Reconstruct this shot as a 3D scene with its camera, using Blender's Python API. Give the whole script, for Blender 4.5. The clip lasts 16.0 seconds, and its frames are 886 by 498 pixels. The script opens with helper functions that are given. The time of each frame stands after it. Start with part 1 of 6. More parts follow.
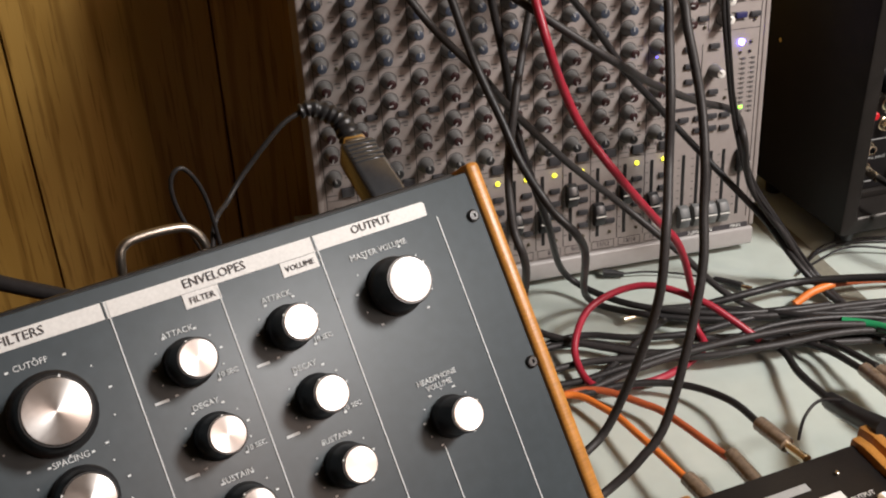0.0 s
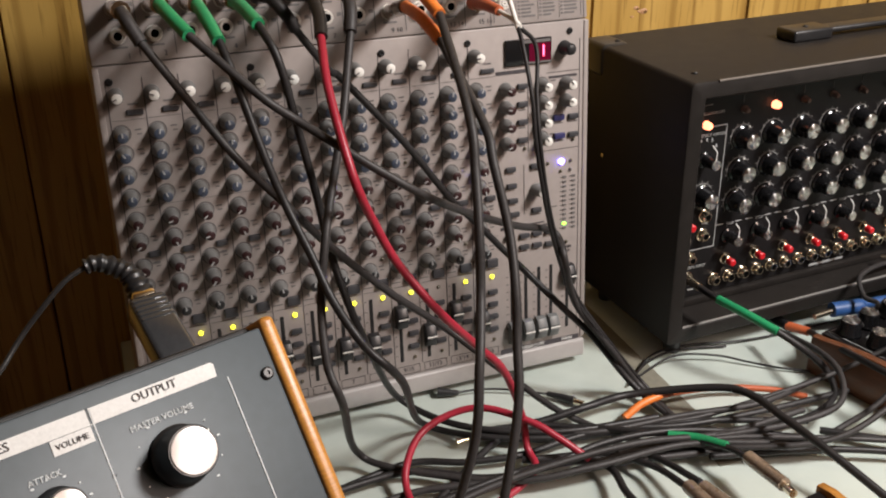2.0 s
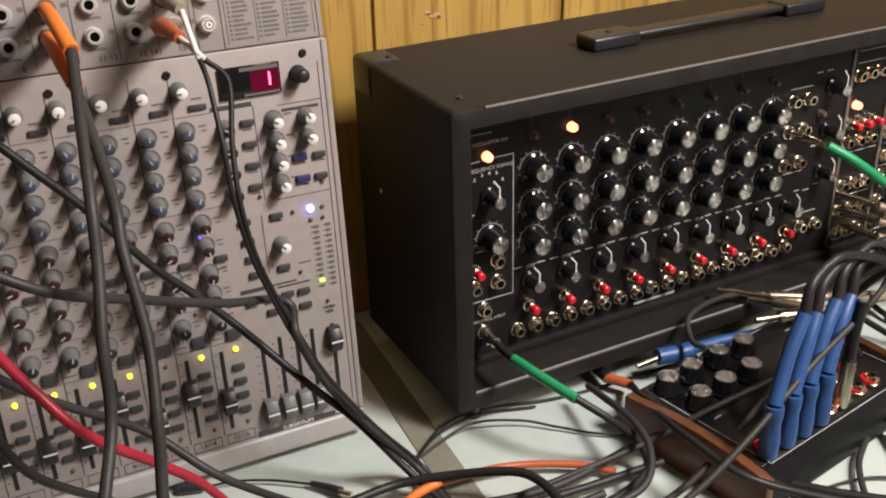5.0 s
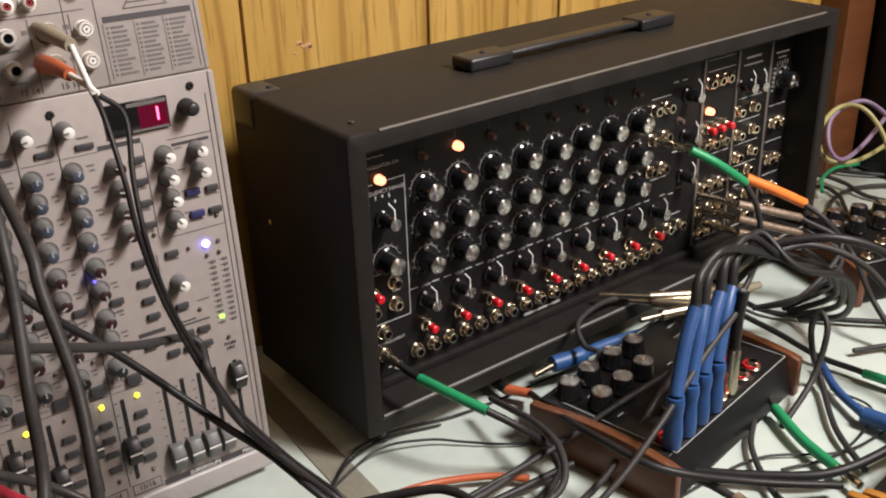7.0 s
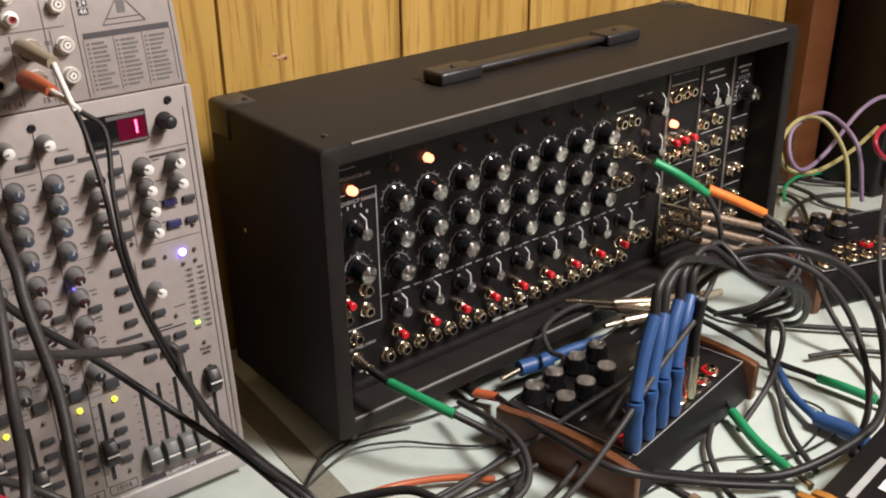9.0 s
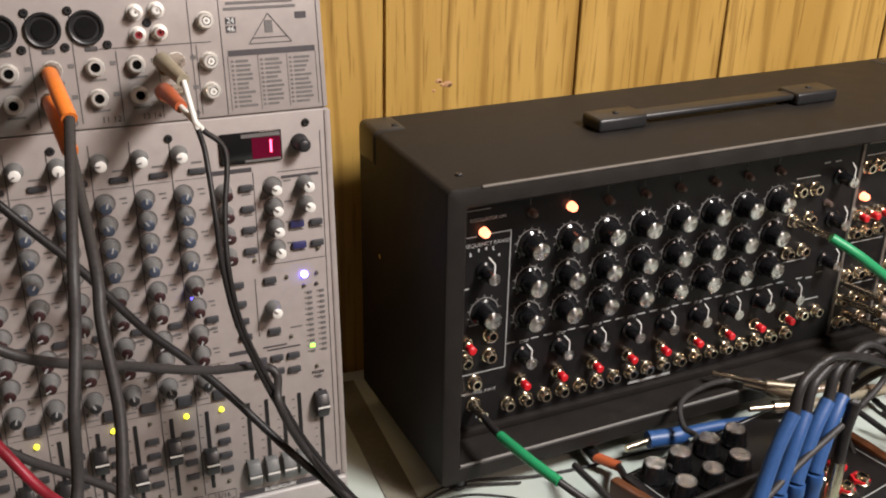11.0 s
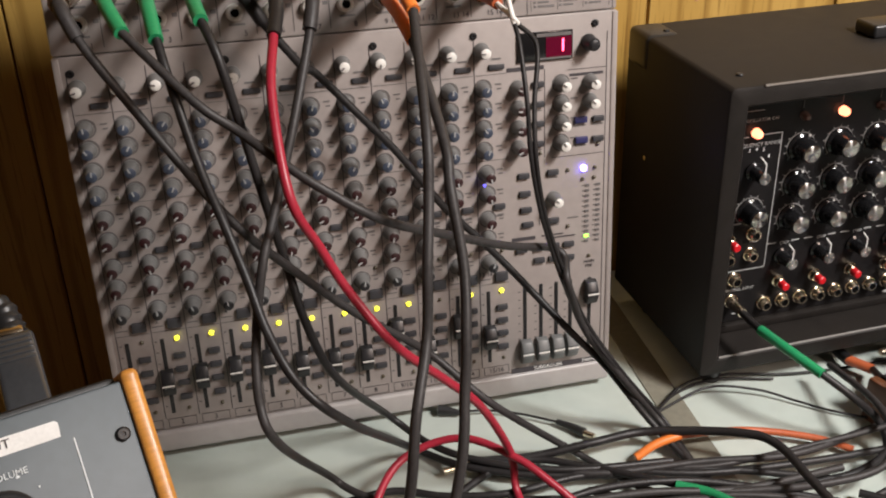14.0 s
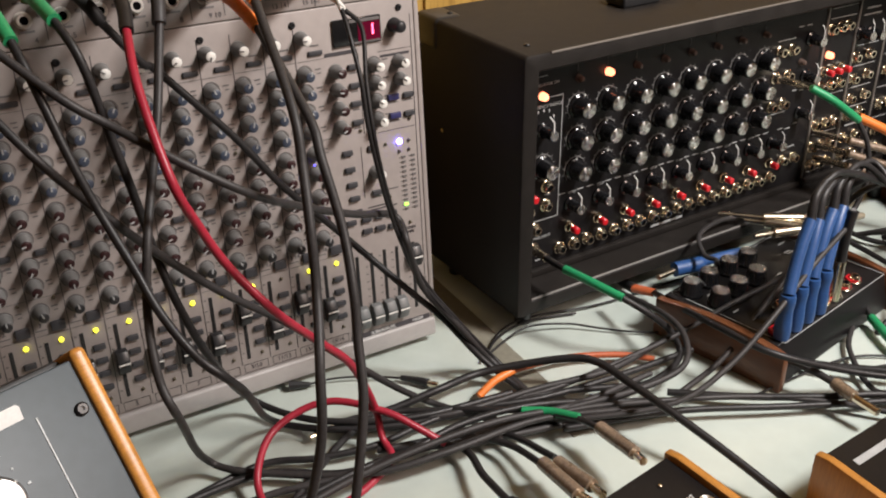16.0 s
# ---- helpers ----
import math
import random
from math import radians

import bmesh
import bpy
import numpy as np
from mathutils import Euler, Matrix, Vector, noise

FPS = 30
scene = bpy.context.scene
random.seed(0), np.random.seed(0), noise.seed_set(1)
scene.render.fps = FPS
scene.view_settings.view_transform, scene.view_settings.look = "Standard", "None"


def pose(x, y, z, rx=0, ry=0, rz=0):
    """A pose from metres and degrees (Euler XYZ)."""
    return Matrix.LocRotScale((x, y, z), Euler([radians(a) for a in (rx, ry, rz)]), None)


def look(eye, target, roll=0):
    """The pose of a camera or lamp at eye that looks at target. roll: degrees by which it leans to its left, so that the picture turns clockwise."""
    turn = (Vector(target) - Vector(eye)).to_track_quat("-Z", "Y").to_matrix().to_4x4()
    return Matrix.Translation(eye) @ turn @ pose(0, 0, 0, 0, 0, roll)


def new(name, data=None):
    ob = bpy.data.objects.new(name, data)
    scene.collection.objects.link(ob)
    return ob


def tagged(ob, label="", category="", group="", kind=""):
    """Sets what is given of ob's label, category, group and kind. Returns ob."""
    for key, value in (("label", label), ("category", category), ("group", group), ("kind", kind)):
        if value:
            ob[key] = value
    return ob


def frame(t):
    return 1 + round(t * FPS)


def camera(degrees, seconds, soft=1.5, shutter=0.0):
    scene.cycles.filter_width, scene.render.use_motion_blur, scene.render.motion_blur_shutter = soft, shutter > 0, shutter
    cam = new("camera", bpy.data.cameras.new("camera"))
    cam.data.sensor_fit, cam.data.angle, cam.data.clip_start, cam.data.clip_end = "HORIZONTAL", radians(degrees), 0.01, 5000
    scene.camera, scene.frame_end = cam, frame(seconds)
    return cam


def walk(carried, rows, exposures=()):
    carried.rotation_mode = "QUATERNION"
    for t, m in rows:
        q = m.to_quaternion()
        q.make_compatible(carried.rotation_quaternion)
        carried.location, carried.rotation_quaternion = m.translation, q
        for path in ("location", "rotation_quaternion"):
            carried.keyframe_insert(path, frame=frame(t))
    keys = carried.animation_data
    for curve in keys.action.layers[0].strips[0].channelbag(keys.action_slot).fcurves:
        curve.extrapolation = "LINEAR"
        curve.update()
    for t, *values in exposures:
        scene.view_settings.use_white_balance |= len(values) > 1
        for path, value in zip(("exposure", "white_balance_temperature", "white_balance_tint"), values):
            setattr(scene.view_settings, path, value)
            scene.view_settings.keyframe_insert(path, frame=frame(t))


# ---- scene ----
cam = camera(47.5, 16.0, soft=2.0)
PATH = [
    (0, (-0.575, -0.78, 0.536), (-0.217, 0.917, -0.46), -2.0),
    (0.5, (-0.575, -0.779, 0.535), (-0.126, 0.918, -0.424), -1.1),
    (1, (-0.56, -0.771, 0.546), (-0.04, 0.921, -0.387), -0.3),
    (1.5, (-0.544, -0.766, 0.553), (0.031, 0.929, -0.341), 0.0),
    (2, (-0.524, -0.763, 0.564), (0.095, 0.935, -0.293), -0.1),
    (2.5, (-0.516, -0.762, 0.569), (0.158, 0.932, -0.254), -0.1),
    (3, (-0.507, -0.751, 0.565), (0.229, 0.924, -0.243), -0.3),
    (3.5, (-0.492, -0.73, 0.553), (0.313, 0.914, -0.251), -0.0),
    (4, (-0.469, -0.69, 0.536), (0.417, 0.915, -0.262), 0.7),
    (4.5, (-0.376, -0.679, 0.558), (0.405, 0.943, -0.314), 0.0),
    (5, (-0.293, -0.665, 0.554), (0.405, 0.983, -0.34), -1.3),
    (5.2, (-0.27, -0.668, 0.556), (0.405, 0.983, -0.349), -1.6),
    (7.5, (-0.356, -0.646, 0.546), (0.695, 0.84, -0.282), -1.4),
    (8, (-0.373, -0.665, 0.545), (0.708, 0.798, -0.288), -0.9),
    (8.2, (-0.395, -0.669, 0.549), (0.72, 0.767, -0.285), -0.6),
    (10.3, (-0.257, -0.672, 0.583), (0.51, 0.975, -0.252), 0.6),
    (10.5, (-0.258, -0.664, 0.582), (0.481, 1.0, -0.245), 0.9),
    (11, (-0.266, -0.662, 0.583), (0.401, 1.03, -0.248), 1.6),
    (11.5, (-0.288, -0.665, 0.582), (0.334, 1.04, -0.258), 2.1),
    (12, (-0.309, -0.667, 0.579), (0.244, 1.053, -0.278), 1.9),
    (12.5, (-0.334, -0.665, 0.575), (0.166, 1.062, -0.301), 1.3),
    (13, (-0.356, -0.682, 0.571), (0.071, 1.059, -0.317), 0.5),
    (13.5, (-0.354, -0.697, 0.571), (-0.016, 1.05, -0.341), -0.8),
    (14, (-0.374, -0.705, 0.575), (-0.042, 1.027, -0.368), -1.2),
    (14.5, (-0.412, -0.717, 0.573), (0.007, 0.997, -0.368), -0.8),
    (15, (-0.473, -0.727, 0.571), (0.138, 0.935, -0.358), 0.4),
    (15.5, (-0.504, -0.737, 0.567), (0.259, 0.866, -0.354), 0.5),
    (16, (-0.491, -0.742, 0.577), (0.354, 0.812, -0.356), -0.1),
]
walk(cam, [(t, look(eye, target, roll)) for t, eye, target, roll in PATH])

# ---- world, lamps, exposure ----
world = bpy.data.worlds.new("world")
scene.world = world
world.use_nodes = True
back = world.node_tree.nodes["Background"]
back.inputs[0].default_value = (1.0, 0.80, 0.74, 1)
back.inputs[1].default_value = 0.15
scene.view_settings.exposure = 0.0


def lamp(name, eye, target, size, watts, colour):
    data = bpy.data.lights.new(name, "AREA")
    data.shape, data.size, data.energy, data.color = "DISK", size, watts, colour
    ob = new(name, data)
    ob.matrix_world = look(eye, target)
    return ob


key = lamp("desk_lamp", (0.78, -1.00, 1.60), (0.16, 0.05, 0.16), 0.42, 23.5, (1.0, 0.96, 0.93))
key.data.spread = radians(120)
# Added warm fill from an unseen source, softening shadows on the mixer.
lamp("warm_fill", (0.95, -1.75, 1.50), (0.1, 0.1, 0.2), 0.6, 19, (1.0, 0.74, 0.62))


# ---- materials ----
def nodes_of(name):
    m = bpy.data.materials.new(name)
    m.use_nodes = True
    return m, m.node_tree.nodes, m.node_tree.links, m.node_tree.nodes["Principled BSDF"]


def mat(name, col, rough=0.5, metal=0.0, var=0.12, scale=60.0, bump=0.15, stretch=(1, 1, 1), second=None, coat=0.0, shine=0.5):
    """A surface with two scales of variation in colour and roughness and a fine relief."""
    m, N, L, b = nodes_of(name)
    tc = N.new("ShaderNodeTexCoord")
    mp = N.new("ShaderNodeMapping")
    mp.inputs["Scale"].default_value = stretch
    L.new(tc.outputs["Object"], mp.inputs["Vector"])
    fine, broad = N.new("ShaderNodeTexNoise"), N.new("ShaderNodeTexNoise")
    fine.inputs["Scale"].default_value, fine.inputs["Detail"].default_value = scale * 6, 4
    broad.inputs["Scale"].default_value, broad.inputs["Detail"].default_value = scale * 0.35, 5
    L.new(mp.outputs[0], fine.inputs["Vector"])
    L.new(mp.outputs[0], broad.inputs["Vector"])
    add = N.new("ShaderNodeMath")
    add.operation = "ADD"
    L.new(fine.outputs[0], add.inputs[0])
    L.new(broad.outputs[0], add.inputs[1])
    half = N.new("ShaderNodeMath")
    half.operation = "MULTIPLY"
    half.inputs[1].default_value = 0.5
    L.new(add.outputs[0], half.inputs[0])
    ramp = N.new("ShaderNodeValToRGB")
    lo = second or tuple(c * (1 - var) for c in col)
    ramp.color_ramp.elements[0].position, ramp.color_ramp.elements[1].position = 0.36, 0.64
    ramp.color_ramp.elements[0].color = (*lo, 1)
    ramp.color_ramp.elements[1].color = (*(min(1, c * (1 + var)) for c in col), 1)
    L.new(half.outputs[0], ramp.inputs[0])
    L.new(ramp.outputs[0], b.inputs["Base Color"])
    rr = N.new("ShaderNodeMapRange")
    rr.inputs["To Min"].default_value, rr.inputs["To Max"].default_value = max(0.03, rough - 0.1), min(1, rough + 0.1)
    L.new(broad.outputs[0], rr.inputs["Value"])
    L.new(rr.outputs[0], b.inputs["Roughness"])
    b.inputs["Metallic"].default_value = metal
    b.inputs["Coat Weight"].default_value = coat
    b.inputs["Specular IOR Level"].default_value = shine
    if bump:
        bp = N.new("ShaderNodeBump")
        bp.inputs["Strength"].default_value, bp.inputs["Distance"].default_value = bump, 0.0006
        L.new(fine.outputs[0], bp.inputs["Height"])
        L.new(bp.outputs[0], b.inputs["Normal"])
    return m


def glow(name, col, power):
    m, N, L, b = nodes_of(name)
    b.inputs["Base Color"].default_value = (*col, 1)
    b.inputs["Emission Color"].default_value = (*col, 1)
    b.inputs["Emission Strength"].default_value = power
    return m


def panelling(name):
    """Honey-coloured printed oak panelling: cathedral figure, fine dark pores, knots."""
    m, N, L, b = nodes_of(name)
    tc, info = N.new("ShaderNodeTexCoord"), N.new("ShaderNodeObjectInfo")
    sh = N.new("ShaderNodeVectorMath")
    sh.operation = "MULTIPLY_ADD"
    sh.inputs[1].default_value = (1, 1, 1)
    comb = N.new("ShaderNodeCombineXYZ")
    mul = N.new("ShaderNodeMath")
    mul.operation = "MULTIPLY"
    mul.inputs[1].default_value = 7.0
    L.new(info.outputs["Random"], mul.inputs[0])
    L.new(mul.outputs[0], comb.inputs[0])
    L.new(mul.outputs[0], comb.inputs[2])
    L.new(tc.outputs["Object"], sh.inputs[0])
    L.new(comb.outputs[0], sh.inputs[2])

    def mapped(scale):
        mp = N.new("ShaderNodeMapping")
        mp.inputs["Scale"].default_value = scale
        L.new(sh.outputs[0], mp.inputs["Vector"])
        return mp.outputs[0]

    wave = N.new("ShaderNodeTexWave")
    wave.wave_type, wave.bands_direction = "BANDS", "X"
    wave.inputs["Scale"].default_value, wave.inputs["Distortion"].default_value = 9.0, 9.0
    wave.inputs["Detail"].default_value, wave.inputs["Detail Scale"].default_value = 3.0, 0.7
    L.new(mapped((1.0, 1, 0.16)), wave.inputs["Vector"])
    pore = N.new("ShaderNodeTexNoise")
    pore.inputs["Scale"].default_value, pore.inputs["Detail"].default_value = 130.0, 4
    L.new(mapped((2.0, 1, 0.09)), pore.inputs["Vector"])
    tone = N.new("ShaderNodeTexNoise")
    tone.inputs["Scale"].default_value = 5.0
    L.new(mapped((2.4, 1, 0.35)), tone.inputs["Vector"])
    r1 = N.new("ShaderNodeValToRGB")
    r1.color_ramp.elements[0].color, r1.color_ramp.elements[1].color = (0.37, 0.215, 0.046, 1), (0.53, 0.335, 0.092, 1)
    r1.color_ramp.elements[0].position, r1.color_ramp.elements[1].position = 0.3, 0.68
    L.new(tone.outputs[0], r1.inputs[0])
    r2 = N.new("ShaderNodeValToRGB")
    r2.color_ramp.elements[0].color, r2.color_ramp.elements[1].color = (0.62, 0.56, 0.48, 1), (1, 1, 1, 1)
    r2.color_ramp.elements[0].position, r2.color_ramp.elements[1].position = 0.0, 0.22
    L.new(wave.outputs[0], r2.inputs[0])
    r3 = N.new("ShaderNodeValToRGB")
    r3.color_ramp.elements[0].color, r3.color_ramp.elements[1].color = (0.34, 0.25, 0.16, 1), (1, 1, 1, 1)
    r3.color_ramp.elements[0].position, r3.color_ramp.elements[1].position = 0.36, 0.45
    L.new(pore.outputs[0], r3.inputs[0])
    m1, m2 = N.new("ShaderNodeMixRGB"), N.new("ShaderNodeMixRGB")
    for q in (m1, m2):
        q.blend_type = "MULTIPLY"
    m1.inputs[0].default_value, m2.inputs[0].default_value = 0.75, 0.5
    L.new(r1.outputs[0], m1.inputs[1])
    L.new(r2.outputs[0], m1.inputs[2])
    L.new(m1.outputs[0], m2.inputs[1])
    L.new(r3.outputs[0], m2.inputs[2])
    L.new(m2.outputs[0], b.inputs["Base Color"])
    b.inputs["Roughness"].default_value = 0.42
    bp = N.new("ShaderNodeBump")
    bp.inputs["Strength"].default_value, bp.inputs["Distance"].default_value = 0.25, 0.0008
    L.new(pore.outputs[0], bp.inputs["Height"])
    L.new(bp.outputs[0], b.inputs["Normal"])
    return m


OAK = panelling("oak panelling")
GROOVE = mat("groove", (0.14, 0.070, 0.022), 0.8)
KNOTWOOD = mat("knot wood", (0.46, 0.25, 0.12), 0.6, var=0.3, scale=200)
WHITE_TOP = mat("white laminate", (0.54, 0.60, 0.55), 0.36, var=0.05, scale=8, bump=0.05)
STRIP_GREY = mat("strip grey", (0.20, 0.19, 0.15), 0.6, scale=30)
TOLEX = mat("black vinyl covering", (0.016, 0.0138, 0.0125), 0.50, var=0.25, scale=130, bump=0.5, shine=0.2)
PLASTIC = mat("black plastic", (0.016, 0.016, 0.017), 0.38, var=0.2, scale=80, bump=0.1)
GLOSS = mat("glossy black plastic", (0.010, 0.010, 0.011), 0.16, var=0.2, scale=80, bump=0.0)
PANEL_BLACK = mat("black anodised panel", (0.010, 0.0093, 0.0098), 0.36, var=0.2, scale=60, bump=0.08, shine=0.25)
SILVER_FACE = mat("silver painted panel", (0.30, 0.265, 0.250), 0.42, metal=0.0, var=0.09, scale=14, bump=0.06)
LIP = mat("silver grey lip", (0.34, 0.32, 0.31), 0.4, var=0.06, scale=20)
INK = mat("dark print", (0.05, 0.045, 0.05), 0.6, scale=90)
GREYINK = mat("grey print", (0.13, 0.12, 0.118), 0.6, scale=90)
WHITEINK = mat("white print", (0.72, 0.72, 0.70), 0.5, scale=90, var=0.08)
PALEINK = mat("pale print", (0.36, 0.37, 0.37), 0.5, scale=90)
SYNINK = mat("pale grey print", (0.68, 0.72, 0.73), 0.5, scale=90)
SLATE = mat("slate grey panel", (0.047, 0.061, 0.070), 0.42, var=0.10, scale=24, bump=0.12, shine=0.35)
ORANGE_WOOD = mat("orange wood", (0.50, 0.22, 0.045), 0.35, var=0.2, scale=40, stretch=(0.2, 3, 3), bump=0.2)
BROWN_WOOD = mat("red brown wood", (0.13, 0.046, 0.018), 0.38, var=0.25, scale=40, stretch=(0.25, 3, 3), bump=0.2)


def spun(name, lo, hi, along):
    """Turned aluminium with circular brushing."""
    m, n, l, b = nodes_of(name)
    b.inputs["Base Color"].default_value, b.inputs["Metallic"].default_value, b.inputs["Anisotropic"].default_value = (0.88, 0.86, 0.84, 1), 1.0, along
    t, w, c, r = n.new("ShaderNodeTangent"), n.new("ShaderNodeTexNoise"), n.new("ShaderNodeTexCoord"), n.new("ShaderNodeMapRange")
    t.direction_type, t.axis = "RADIAL", "Z"
    b.inputs["Anisotropic Rotation"].default_value = 0.25
    w.inputs["Scale"].default_value = 400.0
    r.inputs["To Min"].default_value, r.inputs["To Max"].default_value = lo, hi
    l.new(t.outputs[0], b.inputs["Tangent"])
    l.new(c.outputs["Object"], w.inputs["Vector"])
    l.new(w.outputs[0], r.inputs["Value"])
    l.new(r.outputs[0], b.inputs["Roughness"])
    return m


SPUN = spun("spun aluminium", 0.24, 0.28, 0.92)
SATIN = spun("satin aluminium", 0.34, 0.46, 0.8)
CHROME = mat("nickel", (0.80, 0.70, 0.54), 0.22, metal=1.0, var=0.05, scale=80, bump=0.0)
# Shineless black for socket caps; it paints the darkness inside the bores.
BORE_SHADE = mat("painted bore shade", (0.0025, 0.0025, 0.0025), 0.9, bump=0, shine=0.05)
NICKEL = mat("satin nickel", (0.72, 0.70, 0.66), 0.42, metal=0.75, var=0.05, scale=80, bump=0.0)
RED_DULL = mat("dull red insert", (0.22, 0.014, 0.02), 0.4, scale=80)
GREY_KNOB = mat("grey knob plastic", (0.15, 0.147, 0.143), 0.38, var=0.1, scale=80, bump=0.05)
DARK_KNOB = mat("dark knob plastic", (0.018, 0.018, 0.020), 0.36, var=0.1, scale=80, bump=0.05)
BLUE_CAP = mat("slate blue cap", (0.050, 0.062, 0.092), 0.4, scale=80)
RED_CAP = mat("maroon cap", (0.032, 0.011, 0.012), 0.4, scale=80)
WHITE_CAP = mat("white cap", (0.72, 0.70, 0.66), 0.4, scale=80, var=0.05)
BLACK_CAP = mat("black cap", (0.02, 0.02, 0.022), 0.4, scale=80)
BUTTON = mat("charcoal button", (0.045, 0.045, 0.05), 0.45, scale=80)
BLUE_BUTTON = mat("navy button", (0.03, 0.03, 0.11), 0.45, scale=80)
PALE_FADER = mat("pale grey fader", (0.13, 0.135, 0.135), 0.4, scale=80)
RED_PLASTIC = mat("red plastic", (0.55, 0.012, 0.02), 0.3, scale=80)
CABLE_BLACK = mat("black rubber cable", (0.019, 0.0175, 0.018), 0.45, var=0.25, scale=60, bump=0.3, shine=0.35)
CABLE_GREY = mat("dark grey rubber cable", (0.034, 0.031, 0.031), 0.5, var=0.25, scale=60, bump=0.3, shine=0.35)
CABLE_RED = mat("red rubber cable", (0.34, 0.018, 0.038), 0.4, var=0.12, scale=60, bump=0.2)
CABLE_ORANGE = mat("orange cable sleeve", (0.80, 0.21, 0.035), 0.42, var=0.1, scale=60)
CABLE_RUST = mat("rust orange cable", (0.44, 0.10, 0.035), 0.42, var=0.12, scale=60)
CABLE_GREEN = mat("green sleeve", (0.018, 0.27, 0.105), 0.4, var=0.12, scale=60)
CABLE_BLUE = mat("blue sleeve", (0.026, 0.078, 0.225), 0.4, var=0.12, scale=60)
CABLE_YELLOW = mat("yellow cable", (0.33, 0.29, 0.12), 0.45, var=0.1, scale=60)
CABLE_PURPLE = mat("purple cable", (0.20, 0.14, 0.22), 0.45, var=0.1, scale=60)
TUBE = mat("clear brown strain relief", (0.20, 0.145, 0.100), 0.28, var=0.35, scale=60, coat=0.6)
TAN = mat("tan rubber", (0.27, 0.235, 0.17), 0.5, scale=60)
LED_YELLOW = glow("lit yellow lamp", (1.0, 0.93, 0.04), 2.6)
LED_OFF = mat("unlit lamp", (0.09, 0.075, 0.05), 0.3, scale=80)
LED_BLUE = glow("lit blue lamp", (0.16, 0.12, 1.0), 22.0)
LED_TINY = glow("faint blue lamp", (0.12, 0.10, 1.0), 3.0)
LED_GREEN = glow("lit green lamp", (0.35, 1.0, 0.08), 3.0)
LED_RED = glow("lit red figure", (1.0, 0.07, 0.16), 7.0)
LAMP_ON = glow("lit amber lamp", (1.0, 0.29, 0.15), 3.6)
RED_GLASS = mat("red display window", (0.10, 0.004, 0.02), 0.12, scale=50, bump=0)
CLEAR = mat("unlit lamp lens", (0.10, 0.07, 0.06), 0.12, scale=80, bump=0)
UNSEEN_WALL = mat("brown wallboard", (0.17, 0.12, 0.075), 0.8, scale=6)
CARPET = mat("brown carpet", (0.17, 0.12, 0.09), 0.95, scale=40, bump=0.5)


# ---- mesh helpers ----
def finish(name, bm, material, smooth=True):
    me = bpy.data.meshes.new(name)
    bmesh.ops.recalc_face_normals(bm, faces=bm.faces)
    bm.to_mesh(me)
    bm.free()
    for q in material if isinstance(material, (list, tuple)) else [material]:
        me.materials.append(q)
    if smooth:
        me.polygons.foreach_set("use_smooth", [True] * len(me.polygons))
        me.set_sharp_from_angle(angle=radians(38))
    return me


def lathe(name, profile, material, n=16):
    """A turned solid about z from (radius, height) pairs; radius 0 closes an end."""
    bm = bmesh.new()
    rings = []
    for r, z in profile:
        if r <= 0:
            rings.append([bm.verts.new((0, 0, z))])
        else:
            rings.append([bm.verts.new((r * math.cos(2 * math.pi * i / n), r * math.sin(2 * math.pi * i / n), z)) for i in range(n)])
    for a, b in zip(rings, rings[1:]):
        for i in range(n):
            j = (i + 1) % n
            if len(a) == 1 and len(b) > 1:
                bm.faces.new((a[0], b[i], b[j]))
            elif len(b) == 1 and len(a) > 1:
                bm.faces.new((a[i], a[j], b[0]))
            elif len(a) > 1:
                bm.faces.new((a[i], a[j], b[j], b[i]))
    return finish(name, bm, material)


def rbox(name, lo, hi, material, bevel=0.0015, seg=2):
    bm = bmesh.new()
    bmesh.ops.create_cube(bm, size=1)
    for v in bm.verts:
        v.co = Vector([lo[i] + (v.co[i] + 0.5) * (hi[i] - lo[i]) for i in range(3)])
    if bevel:
        bmesh.ops.bevel(bm, geom=list(bm.edges), offset=bevel, segments=seg, profile=0.5, affect="EDGES")
    return finish(name, bm, material)


def prism(name, outline, depth, material, bevel=0.0):
    """An outline in x, y pushed from z = 0 to z = depth."""
    bm = bmesh.new()
    f = bm.faces.new([bm.verts.new((x, y, 0)) for x, y in outline])
    r = bmesh.ops.extrude_face_region(bm, geom=[f])
    bmesh.ops.translate(bm, vec=(0, 0, depth), verts=[v for v in r["geom"] if isinstance(v, bmesh.types.BMVert)])
    if bevel:
        bmesh.ops.bevel(bm, geom=list(bm.edges), offset=bevel, segments=2, profile=0.5, affect="EDGES")
    return finish(name, bm, material)


def smooth_line(points, per=8):
    p = [Vector(q) for q in points]
    p = [p[0] * 2 - p[1]] + p + [p[-1] * 2 - p[-2]]
    out = []
    for i in range(1, len(p) - 2):
        for k in range(per):
            t = k / per
            a, b, c, d = p[i - 1], p[i], p[i + 1], p[i + 2]
            out.append(0.5 * ((2 * b) + (c - a) * t + (2 * a - 5 * b + 4 * c - d) * t * t + (3 * b - a - 3 * c + d) * t ** 3))
    out.append(p[-2])
    return out


